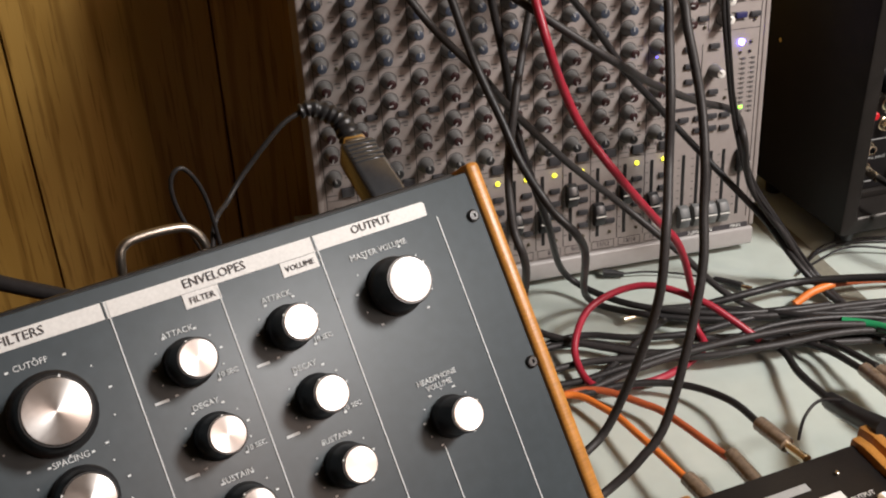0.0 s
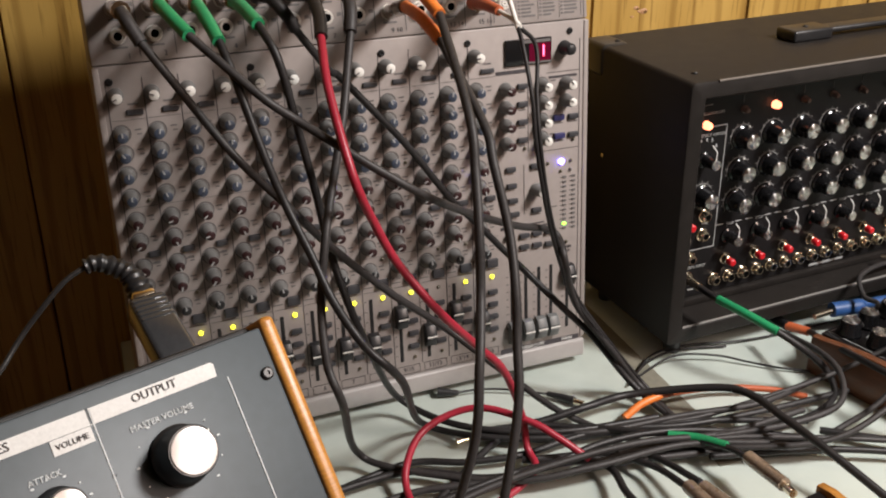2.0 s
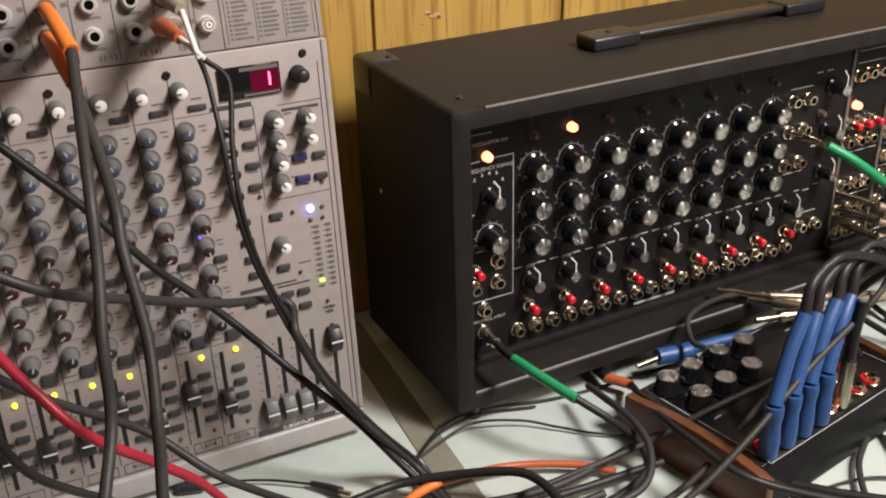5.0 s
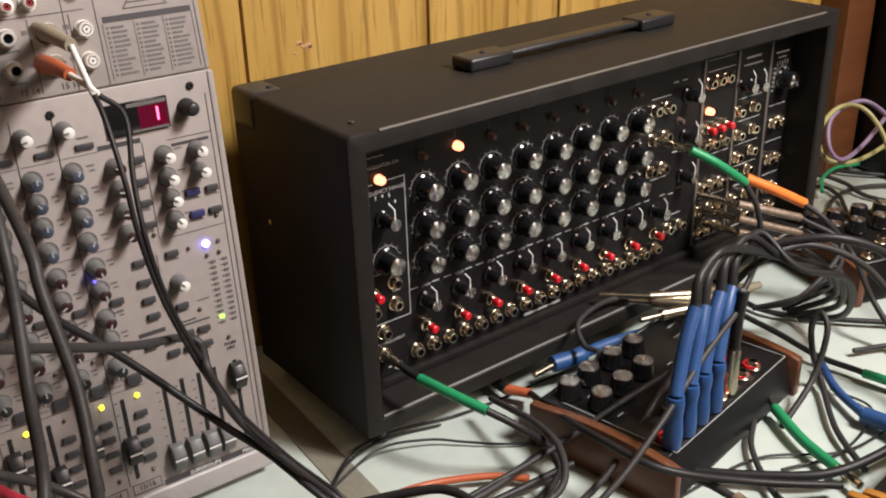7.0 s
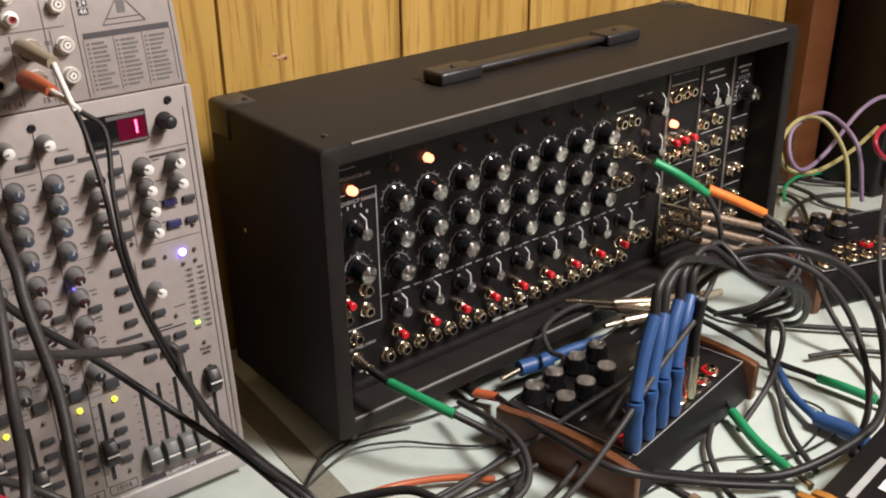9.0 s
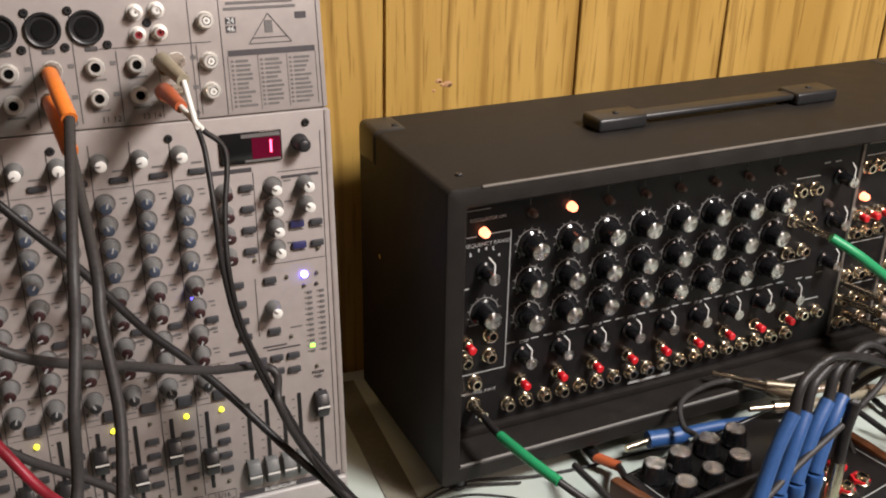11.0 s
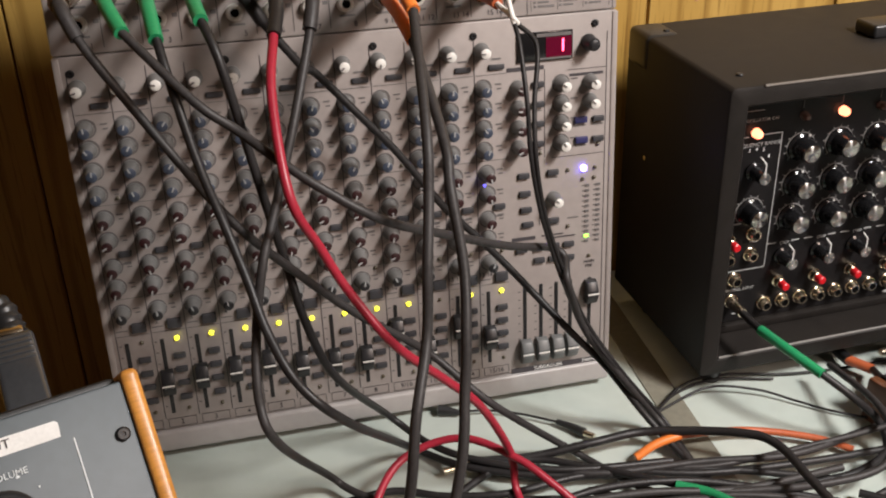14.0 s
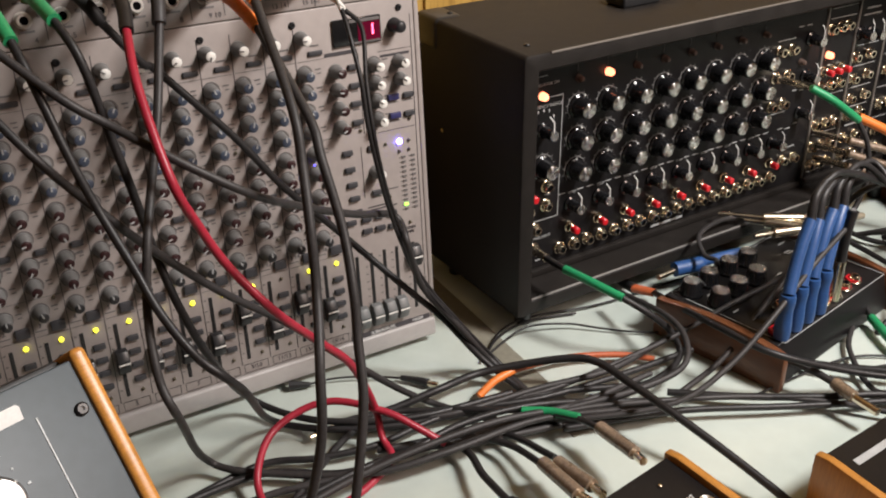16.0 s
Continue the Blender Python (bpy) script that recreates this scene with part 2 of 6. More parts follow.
def tube(name, points, radius, material, n=10, per=8, straight=False):
    """A round bar or cable along points; radius may be one number or a function of the share of the way."""
    line = [Vector(q) for q in points] if straight else smooth_line(points, per)
    bm = bmesh.new()
    rings, up = [], None
    for i, q in enumerate(line):
        d = (line[min(i + 1, len(line) - 1)] - line[max(i - 1, 0)]).normalized()
        if up is None:
            up = d.orthogonal().normalized()
        up = (up - d * up.dot(d)).normalized()
        side = d.cross(up)
        r = radius(i / (len(line) - 1)) if callable(radius) else radius
        rings.append([bm.verts.new(q + (up * math.cos(2 * math.pi * k / n) + side * math.sin(2 * math.pi * k / n)) * r) for k in range(n)])
    for a, b in zip(rings, rings[1:]):
        for k in range(n):
            bm.faces.new((a[k], a[(k + 1) % n], b[(k + 1) % n], b[k]))
    bm.faces.new(rings[0])
    bm.faces.new(rings[-1])
    return finish(name, bm, material)


def lettering(name, text, size, material, align="CENTER"):
    data = bpy.data.curves.new(name, "FONT")
    data.body, data.size, data.align_x, data.align_y = text, size, align, "CENTER"
    data.extrude, data.resolution_u = 0.0002, 2
    ob = bpy.data.objects.new(name, data)
    scene.collection.objects.link(ob)
    dg = bpy.context.evaluated_depsgraph_get()
    me = bpy.data.meshes.new_from_object(ob.evaluated_get(dg))
    bpy.data.objects.remove(ob)
    bpy.data.curves.remove(data)
    me.materials.clear()
    me.materials.append(material)
    return me


def thing(name, m, label, category, group="", kind=""):
    ob = new(name)
    ob.empty_display_size = 0.02
    ob.matrix_world = m
    return tagged(ob, label, category, group, kind)


def part(name, me, parent, m=None, label=""):
    ob = new(name, me)
    ob.parent = parent
    if m is not None:
        ob.matrix_basis = m
    return tagged(ob, label)


def solid(name, me, m, label, category, group="", kind=""):
    ob = new(name, me)
    ob.matrix_world = m
    return tagged(ob, label, category, group, kind)


def at(x, y, z=0.0, turn=0.0):
    return pose(x, y, z, 0, 0, turn)


# ---- the room ----
rng = random.Random(4)
table = thing("table", Matrix(), "white laminate table with scattered cables", "table")
part("table_top", rbox("table_top", (-0.53, -0.78, -0.03), (1.5, 0.255, 0.0), WHITE_TOP, 0.002), table)
# Hidden side table; its top is dark to cut bounce onto the wall.
side = thing("side_table", Matrix(), "hidden side table under the keyboard synthesizer, dark brown to cut bounced light", "table")
part("table_top", rbox("table_top", (-1.6, -0.78, -0.03), (-0.532, -0.05, 0.0), BROWN_WOOD, 0.002), side)
for owner, x, y in ((table, -0.48, -0.72), (table, 1.44, -0.72), (table, -0.48, 0.20), (table, 1.44, 0.20), (side, -1.55, -0.72), (side, -0.59, -0.72), (side, -1.55, -0.11), (side, -0.59, -0.11)):
    part("leg", rbox("leg", (-0.025, -0.025, -0.72), (0.025, 0.025, 0), PLASTIC, 0.002), owner, pose(x, y, -0.03), "black square leg")
# Thin flat grey strip running from front to back on the table.
solid("table_strip", rbox("table_strip", (-0.040, -0.16, 0.0), (-0.012, 0.235, 0.0012), STRIP_GREY, 0.0004, 1), Matrix(), "narrow grey strip lying on the white table", "edging strip")
wall = thing("wall_north", Matrix(), "honey oak wood panelling with dark grooves", "wall", kind="structure")
part("backing", rbox("backing", (-1.8, 0.268, -0.75), (1.8, 0.34, 2.40), GROOVE, 0.0), wall)
edges = [-1.8, -1.58, -1.4, -1.2, -1.0, -0.795, -0.59, -0.39, -0.175, 0.031, 0.2425, 0.424, 0.65, 0.83, 1.04, 1.25, 1.45, 1.62, 1.8]
for a, b in zip(edges, edges[1:]):
    part("plank", rbox("plank", (-(b - a) / 2 + 0.0011, 0, -1.575), ((b - a) / 2 - 0.0011, 0.009, 1.575), OAK, 0.0012, 1), wall, pose((a + b) / 2, 0.262, 0.825))
for x, z, r, hole in ((0.0885, 0.3160, 0.0034, True), (0.0985, 0.3120, 0.0048, True), (0.0835, 0.3065, 0.0020, False), (0.0925, 0.3120, 0.0024, False)):
    k = part("knot", lathe("knot", [(0, 0), (r, 0), (r * 0.7, 0.0006), (0, 0.0007)], [KNOTWOOD], 9), wall, Matrix.Translation((x, 0.2622, z)) @ pose(0, 0, 0, 90, 0, 0) @ Matrix.Diagonal((1.25, 0.8, 1, 1)), "pale scraped knot")
    if hole:
        part("hole", lathe("hole", [(0, 0), (r * 0.40, 0), (r * 0.40, 0.0011), (0, 0.0011)], [GROOVE], 8), k, at(r * 0.35, -r * 0.2, 0))
# Unseen walls, floor and ceiling added for bounced light; dull browns keep it low.
for name, lo, hi, m, lab in (("wall_south", (-1.8, -2.3, -0.75), (1.8, -2.2, 1.75), UNSEEN_WALL, "unseen brown wall added for low bounced light"), ("wall_west", (-1.9, -2.3, -0.75), (-1.8, 0.34, 1.75), UNSEEN_WALL, "unseen brown wall added for low bounced light"),
                             ("wall_east", (1.8, -2.3, -0.75), (1.9, 0.34, 1.75), UNSEEN_WALL, "unseen brown wall added for low bounced light"), ("floor", (-1.9, -2.3, -0.8), (1.9, 0.34, -0.75), CARPET, "unseen brown floor added to close the room"),
                             ("ceiling", (-1.9, -2.3, 2.40), (1.9, 0.34, 2.45), mat("grey board ceiling", (0.34, 0.31, 0.27), 0.8, scale=6), "unseen grey ceiling added for bounced light")):
    hi = (hi[0], hi[1], 2.40) if name.startswith("wall") else hi
    solid(name, rbox(name, lo, hi, m, 0.0), Matrix(), lab, name.split("_")[0], kind="structure")

# ---- the mixer ----
MIX = pose(-0.1755, 0.039, 0.0, 85, 0, 2.7)
mixer = thing("mixer", MIX, "silver sixteen-channel mixing console standing upright on the table", "mixer")
part("body", rbox("body", (-0.341, 0.010, -0.062), (0.103, 0.355, -0.004), SILVER_FACE, 0.004), mixer)
face = part("front_panel", rbox("front_panel", (-0.341, 0.029, -0.006), (0.103, 0.357, 0.0), SILVER_FACE, 0.0015), mixer)
part("bottom_lip", rbox("bottom_lip", (-0.341, 0.0085, -0.012), (0.103, 0.0285, 0.0035), LIP, 0.003, 3), mixer, label="pale grey rounded bottom lip")
CON = pose(0, 0.357, 0, -5, 0, 0)
conn = part("connector_panel", rbox("connector_panel", (-0.341, 0.0008, -0.05), (0.1025, 0.113, 0.0), SILVER_FACE, 0.0018), mixer, CON)
part("side_rail", rbox("side_rail", (0.0985, 0.03, -0.05), (0.1035, 0.356, 0.0012), SILVER_FACE, 0.001), mixer)
part("side_rail", rbox("side_rail", (-0.3415, 0.03, -0.05), (-0.3365, 0.356, 0.0012), SILVER_FACE, 0.001), mixer)


def small_knob(cap_material, tall=0.0155, r=0.0058):
    skirt = lathe("skirt", [(r * 1.12, 0), (r * 1.12, 0.0022), (r * 0.98, 0.0032), (r * 0.80, tall * 0.93), (r * 0.74, tall * 0.96), (0, tall * 0.96)], [GREY_KNOB], 14)
    cap = lathe("cap", [(r * 0.72, tall * 0.955), (r * 0.72, tall * 1.0), (r * 0.6, tall * 1.03), (0, tall * 1.03)], [cap_material], 14)
    return skirt, cap


SK_BLUE, SK_RED, SK_WHITE, SK_BLACK = small_knob(BLUE_CAP), small_knob(RED_CAP), small_knob(WHITE_CAP), small_knob(BLACK_CAP)
SK_DARK = (lathe("skirt", [(0.0068, 0), (0.0068, 0.002), (0.006, 0.003), (0.0056, 0.013), (0.005, 0.0145), (0, 0.0145)], [DARK_KNOB], 16), SK_BLACK[1])
POINTER = {id(k): rbox("pointer", (-0.0006, 0.0004, 0.0158), (0.0006, 0.0042, 0.0166), q, 0.0) for k, q in ((SK_BLUE, PALEINK), (SK_RED, PALEINK), (SK_WHITE, GREYINK), (SK_BLACK, PALEINK))}
DIAL = lathe("dial_print", [(0.0066, 0.00025), (0.0078, 0.00025), (0.0078, 0.0004), (0.0066, 0.0004)], [GREYINK], 16)
BTN = rbox("button", (-0.0050, -0.0025, 0), (0.0050, 0.0025, 0.0032), BUTTON, 0.0007)
BTN_BLUE = rbox("button", (-0.0056, -0.0028, 0), (0.0056, 0.0028, 0.0034), BLUE_BUTTON, 0.0007)
BTN_BIG = rbox("button", (-0.0058, -0.0043, 0), (0.0058, 0.0043, 0.0036), BUTTON, 0.0008)
BTN_LOW = rbox("button", (-0.0066, -0.0022, 0), (0.0066, 0.0022, 0.0022), BUTTON, 0.0006)
BEAD = lathe("led", [(0.0021, 0), (0.0021, 0.0012), (0.0014, 0.0024), (0, 0.0028)], [LED_YELLOW], 10)
BEAD_OFF = lathe("led", [(0.0017, 0), (0.0017, 0.0012), (0.0011, 0.002), (0, 0.0024)], [LED_OFF], 10)
SCREW = lathe("screw", [(0.0031, 0), (0.0031, 0.0010), (0.0022, 0.0019), (0.0010, 0.0019), (0.0008, 0.0009), (0, 0.0009)], [PLASTIC], 12)
FADER = prism("fader_cap", [(-0.012, 0), (0.012, 0), (0.0105, 0.006), (0.0025, 0.0100), (0, 0.0090), (-0.0025, 0.0100), (-0.0105, 0.006)], 0.0104, DARK_KNOB, 0.0006)
FADER_PALE = prism("fader_cap", [(-0.012, 0), (0.012, 0), (0.0105, 0.006), (0.0025, 0.0100), (0, 0.0090), (-0.0025, 0.0100), (-0.0105, 0.006)], 0.0104, PALE_FADER, 0.0006)
FADER_LINE = rbox("line", (-0.0052, -0.0005, 0.0092), (0.0052, 0.0005, 0.0104), WHITE_CAP, 0.0)
SLOT = rbox("slot", (-0.0016, 0.045, -0.001), (0.0016, 0.117, 0.0005), PLASTIC, 0.0)
rk = random.Random(11)


def knob(kind_, u, v, turn):
    k = part("knob", kind_[0], mixer, at(u, v, 0, turn))
    part("cap", kind_[1], k)
    if id(kind_) in POINTER:
        part("pointer", POINTER[id(kind_)], k)
    return k


def fader(u, v, me):
    # the cap's outline lies along the travel
    part("slot", SLOT, mixer, at(u, 0, 0))
    f = part("fader", me, mixer, Matrix.Translation((u - 0.0052, v, 0.001)) @ Matrix(((0, 0, 1, 0), (1, 0, 0, 0), (0, 1, 0, 0), (0, 0, 0, 1))))
    part("line", FADER_LINE, mixer, at(u, v, 0.001))
    return f


FADER_V = [0.081, 0.077, 0.0785, 0.080, 0.0815, 0.0746, 0.073, 0.0713, 0.094, 0.070, 0.088, 0.072]
NAMES = ["1", "2", "3", "4", "5", "6", "7", "8", "9/10", "11/12", "13/14", "15/16"]
bars_dark, bars_pale = [], []


def bar(store, x, y, w, h):
    store.append((x, y, w, h))


for k in range(1, 13):
    c = (k - 12) * 0.0284
    u = c - 0.0138
    knob(SK_WHITE, u - 0.0006, 0.3335, rk.uniform(60, 170))
    for v in (0.302, 0.2855, 0.268, 0.249):
        knob(SK_BLUE, u - 0.0006, v, rk.uniform(-40, 40))
    for v in (0.2285, 0.210, 0.187, 0.169):
        knob(SK_RED, u + 0.0012, v, rk.uniform(100, 200))
    knob(SK_BLACK, u + 0.0018, 0.146, rk.uniform(-25, 25))
    part("button", BTN_LOW, mixer, at(c - 0.001 if k < 9 else c - 0.002, 0.319))
    part("button", BTN, mixer, at(c - 0.0016, 0.1975))
    part("button", BTN_BIG, mixer, at(c - 0.0010, 0.1312))
    part("led", BEAD_OFF if k in (1, 10) else BEAD, mixer, at(c - 0.001, 0.1165), "lit yellow lamp" if k not in (1, 10) else "")
    for v in (0.1005, 0.0873, 0.0742, 0.0605):
        part("button", BTN, mixer, at(c - 0.0008 + (0.1 - v) * 0.01, v))
    part("led", BEAD_OFF, mixer, at(c + 0.0002, 0.0482))
    part("led", BEAD_OFF, mixer, at(c + 0.0002, 0.2445 if k % 4 == 1 else 0.1555))
    fader(c - 0.0132, FADER_V[k - 1], FADER)
    part("number", lettering("number", NAMES[k - 1], 0.0062, INK), mixer, at(c - 0.0070, 0.0352, 0.0002))
    part("number", lettering("number", NAMES[k - 1].replace("/", " "), 0.0056, INK), mixer, at(c - 0.0150, 0.1338, 0.0002))
    bar(bars_pale, c - 0.0150, 0.1290, 0.0090, 0.0010)
    bar(bars_dark, c - 0.0207, 0.193, 0.0006, 0.306)
    for dy in (-0.0042, 0.0042):
        bar(bars_dark, c - 0.0070, 0.0352 + dy, 0.0235, 0.0004)
    for dx in (-0.0117, 0.0117):
        bar(bars_dark, c - 0.0070 + dx, 0.0352, 0.0004, 0.0084)
    for v in (0.302, 0.2855, 0.268, 0.249, 0.2285, 0.210, 0.187, 0.169, 0.146):
        bar(bars_pale, c - 0.0006, v + 0.0025, 0.0052, 0.0012)
        bar(bars_pale, c + 0.0002, v - 0.0012, 0.0038, 0.0011)
        part("dial_print", DIAL, mixer, at(u if v > 0.24 else u + 0.0015, v))
    for v in (0.1885, 0.3255):
        bar(bars_pale, c - 0.002, v, 0.008, 0.0014)
    for j in range(7):
        bar(bars_pale, c - 0.0182, 0.052 + j * 0.0105, 0.0022, 0.0010)
    for v in (0.313, 0.2395, 0.158, 0.124):
        bar(bars_pale, c - 0.0065, v, 0.026, 0.0004)
# master section
for v in (0.300, 0.283, 0.266, 0.2485):
    knob(SK_RED, 0.0160, v, rk.uniform(60, 150))
    part("button", BTN, mixer, at(0.0334, v + 0.0012))
    knob(SK_WHITE, 0.0540, v, rk.uniform(20, 60))
for v in (0.2995, 0.283):
    knob(SK_WHITE, 0.0797, v, rk.uniform(20, 60))
knob(SK_WHITE, 0.0478, 0.1987, 45)
knob(SK_DARK, 0.0778, 0.3325, 30)
for u, v in ((0.0717, 0.267), (0.0725, 0.249)):
    part("button", BTN_BLUE, mixer, at(u, v), "navy button")
for u, v in ((0.0875, 0.2666), (0.0876, 0.2488), (0.0468, 0.2227), (0.0477, 0.178), (0.0205, 0.2224), (0.0215, 0.206), (0.0225, 0.191), (0.0240, 0.177),
             (0.0180, 0.1534), (0.0344, 0.1534), (0.0481, 0.1537), (0.062, 0.1535), (0.0483, 0.1414), (0.0622, 0.1404), (0.0344, 0.1414)):
    part("button", BTN, mixer, at(u, v))
for u, v in ((0.0608, 0.2228), (0.0858, 0.2225), (0.0748, 0.2131), (0.0853, 0.2133), (0.0615, 0.1704), (0.0817, 0.139), (0.0880, 0.2435), (0.0360, 0.2410)):
    part("led", BEAD_OFF, mixer, at(u, v))
part("led", lathe("led", [(0.0030, 0), (0.0030, 0.0014), (0.002, 0.0028), (0, 0.0032)], [LED_BLUE], 12), mixer, at(0.0753, 0.2228), "glowing blue lamp")
part("led", lathe("led", [(0.0011, 0), (0.0011, 0.001), (0, 0.0018)], [LED_TINY], 8), mixer, at(-0.0172, 0.2215, 0.010), "tiny blue lamp")
METER = rbox("meter_lamp", (-0.0019, -0.0011, 0), (0.0019, 0.0011, 0.0008), GREYINK, 0.0)
METER_ON = rbox("meter_lamp", (-0.0019, -0.0013, 0), (0.0019, 0.0013, 0.0009), LED_GREEN, 0.0)
for i in range(12):
    for u in (0.0789, 0.0891):
        part("meter_lamp", METER_ON if i == 10 and u < 0.08 else METER, mixer, at(u, 0.2065 - i * 0.0048))
        bar(bars_pale, u - 0.0036, 0.2065 - i * 0.0048, 0.0016, 0.0010)
for u in (0.0209, 0.0362, 0.0508, 0.0645):
    fader(u, 0.0520, FADER_PALE)
fader(0.0830, 0.1040, FADER)
disp = part("display", rbox("display", (0.0160, 0.3208, 0), (0.0634, 0.3446, 0.0028), GLOSS, 0.0008), mixer, label="black display window with a lit red figure")
part("window", rbox("window", (0.040, 0.3232, 0.0026), (0.0622, 0.3398, 0.0031), RED_GLASS, 0.0), disp)
part("label_strip", rbox("label_strip", (0.032, 0.3404, 0.0026), (0.062, 0.3432, 0.0031), GREYINK, 0.0), disp)
part("label_strip", rbox("label_strip", (0.034, 0.3216, 0.0026), (0.062, 0.3234, 0.0031), GREYINK, 0.0), disp)
part("figure", lettering("figure", "1", 0.0145, LED_RED), disp, at(0.0545, 0.3322, 0.0034), "lit red figure one")
for i in range(5):
    bar(bars_pale, 0.0205, 0.3246 + i * 0.0042, 0.003, 0.001)
for x, y, w, h in ((0.0228, 0.3150, 0.032, 0.0034), (0.0203, 0.1634, 0.0217, 0.0034), (0.0522, 0.0312, 0.0895, 0.0052)):
    bar(bars_dark, x, y, w, h)
for x, y, w, h in ((0.0945, 0.19, 0.0005, 0.30), (0.0397, 0.275, 0.0005, 0.076), (0.0700, 0.2355, 0.047, 0.0004), (0.0770, 0.3105, 0.036, 0.0004), (0.0765, 0.306, 0.030, 0.0022),
                   (0.0350, 0.200, 0.0005, 0.05), (0.0470, 0.164, 0.020, 0.0012), (0.0545, 0.1610, 0.028, 0.0012)):
    bar(bars_dark, x, y, w, h)
for u in (0.0209, 0.0362, 0.0508, 0.0645, 0.083):
    for j in range(8):
        bar(bars_pale, u - 0.0052, 0.056 + j * 0.008, 0.0024, 0.0009)
for v in (0.300, 0.283, 0.266, 0.2485):
    bar(bars_pale, 0.0660, v + 0.003, 0.006, 0.0012)
    bar(bars_pale, 0.0334, v - 0.0045, 0.007, 0.0010)
    part("dial_print", DIAL, mixer, at(0.0540, v))
for u, v in ((0.0717, 0.2615), (0.0875, 0.2615), (0.0725, 0.2437), (0.0468, 0.2178), (0.0477, 0.1733), (0.0660, 0.178)):
    bar(bars_pale, u, v, 0.010, 0.0012)


def bars(name, store, material, parent, lift, skip=None):
    bm = bmesh.new()
    for x, y, w, h in store:
        if skip and skip(x, y):
            continue
        vs = [bm.verts.new((x + a * w / 2, y + b * h / 2, lift + c)) for c in (0, 0.0003) for a, b in ((-1, -1), (1, -1), (1, 1), (-1, 1))]
        for q in ((0, 1, 2, 3), (4, 5, 6, 7), (0, 1, 5, 4), (1, 2, 6, 5), (2, 3, 7, 6), (3, 0, 4, 7)):
            bm.faces.new([vs[i] for i in q])
    return tagged(part(name, finish(name, bm, material, False), parent), kind="stuff")


bars("dark_print", bars_dark, INK, mixer, 0.0001)
bars("grey_print", bars_pale, GREYINK, mixer, 0.0001)
part("lettering", lettering("lettering", "SUBGROUPS", 0.0050, WHITEINK), mixer, at(0.043, 0.0312, 0.0006))
part("lettering", lettering("lettering", "MAIN", 0.0050, WHITEINK), mixer, at(0.083, 0.0312, 0.0006))
part("lettering", lettering("lettering", "MAIN\nMIX", 0.0042, INK), mixer, at(0.0822, 0.1310, 0.0004))
for u, v in ((0.0834, 0.3475), (-0.3300, 0.3445), (-0.2170, 0.3450), (-0.1025, 0.3450), (-0.0208, 0.3455)):
    part("screw", SCREW, mixer, at(u, v))

# sockets on the raised connector panel
JACK = lathe("jack_socket", [(0.0068, 0), (0.0068, 0.0012), (0.0060, 0.0012), (0.0058, 0.0062), (0.0050, 0.0070), (0.0034, 0.0070), (0.0032, 0.0012), (0, 0.0012)], [NICKEL], 14)
# Nearly flush cap whose black stands in for the bore's shade.
BORE_CAP = lathe("hole", [(0.0033, 0.0010), (0.0033, 0.0066), (0, 0.0062)], [BORE_SHADE], 12)
XLR = lathe("xlr_socket", [(0.0122, 0), (0.0122, 0.0022), (0.0112, 0.0030), (0.0100, 0.0026), (0.0094, 0.0008), (0, 0.0008)], [DARK_KNOB], 22)
XLR_IN = lathe("core", [(0.0076, 0.0006), (0.0074, 0.0018), (0, 0.0020)], [GLOSS], 18)
RCA = lathe("phono_socket", [(0.0060, 0), (0.0060, 0.0014), (0.0042, 0.0016), (0.0040, 0.0082), (0.0028, 0.0084), (0.0026, 0.0040), (0, 0.0040)], [NICKEL], 14)
RCA_W = lathe("insert", [(0.0027, 0.004), (0.0027, 0.0074), (0.0010, 0.0074), (0.0009, 0.0045), (0, 0.0045)], [WHITE_CAP], 10)
RCA_R = lathe("insert", [(0.0027, 0.004), (0.0027, 0.0074), (0.0010, 0.0074), (0.0009, 0.0045), (0, 0.0045)], [RED_DULL], 10)
con_dark, con_pale = [], []


def jack_u(k):
    return -0.1215 + (k - 8) * 0.0281


for k in range(1, 13):
    u = jack_u(k)
    for v in (0.0438, 0.0222):
        j = part("jack_socket", JACK, conn, at(u, v))
        part("hole", BORE_CAP, j)
        bar(con_pale, u + 0.0125, v + 0.002, 0.004, 0.003)
        bar(con_pale, u + 0.001, v - 0.0090, 0.012, 0.0016)
    if k <= 10:
        x = part("xlr_socket", XLR, conn, at(u - 0.0025, 0.0713))
        part("core", XLR_IN, x)
        for du, dv in ((-0.013, 0.012), (0.0105, -0.0125)):
            part("screw", SCREW, conn, at(u + du, 0.0713 + dv))
        bar(con_dark, u - 0.0008, 0.0565, 0.0085, 0.0030)
        bar(con_pale, u - 0.0008, 0.0565, 0.0060, 0.0036)
    bar(con_dark, u + 0.0155, 0.044 if k < 10 else 0.029, 0.0005, 0.078 if k < 10 else 0.050)
    part("number", lettering("number", NAMES[k - 1].replace("/", " "), 0.0060, INK), conn, at(u + 0.007, 0.0062, 0.0003))
for u, v, ins in ((-0.0340, 0.0798, RCA_W), (-0.0192, 0.0806, RCA_W), (-0.0335, 0.0643, RCA_R), (-0.0185, 0.0650, RCA_R)):
    part("insert", ins, part("phono_socket", RCA, conn, at(u, v)))
for u, v in ((0.0145, 0.0713), (0.0150, 0.0424), (0.0145, 0.0206)):
    part("insert", RCA_W, part("jack_socket", JACK, conn, at(u, v)))
part("screw", SCREW, conn, at(-0.0262, 0.0722))
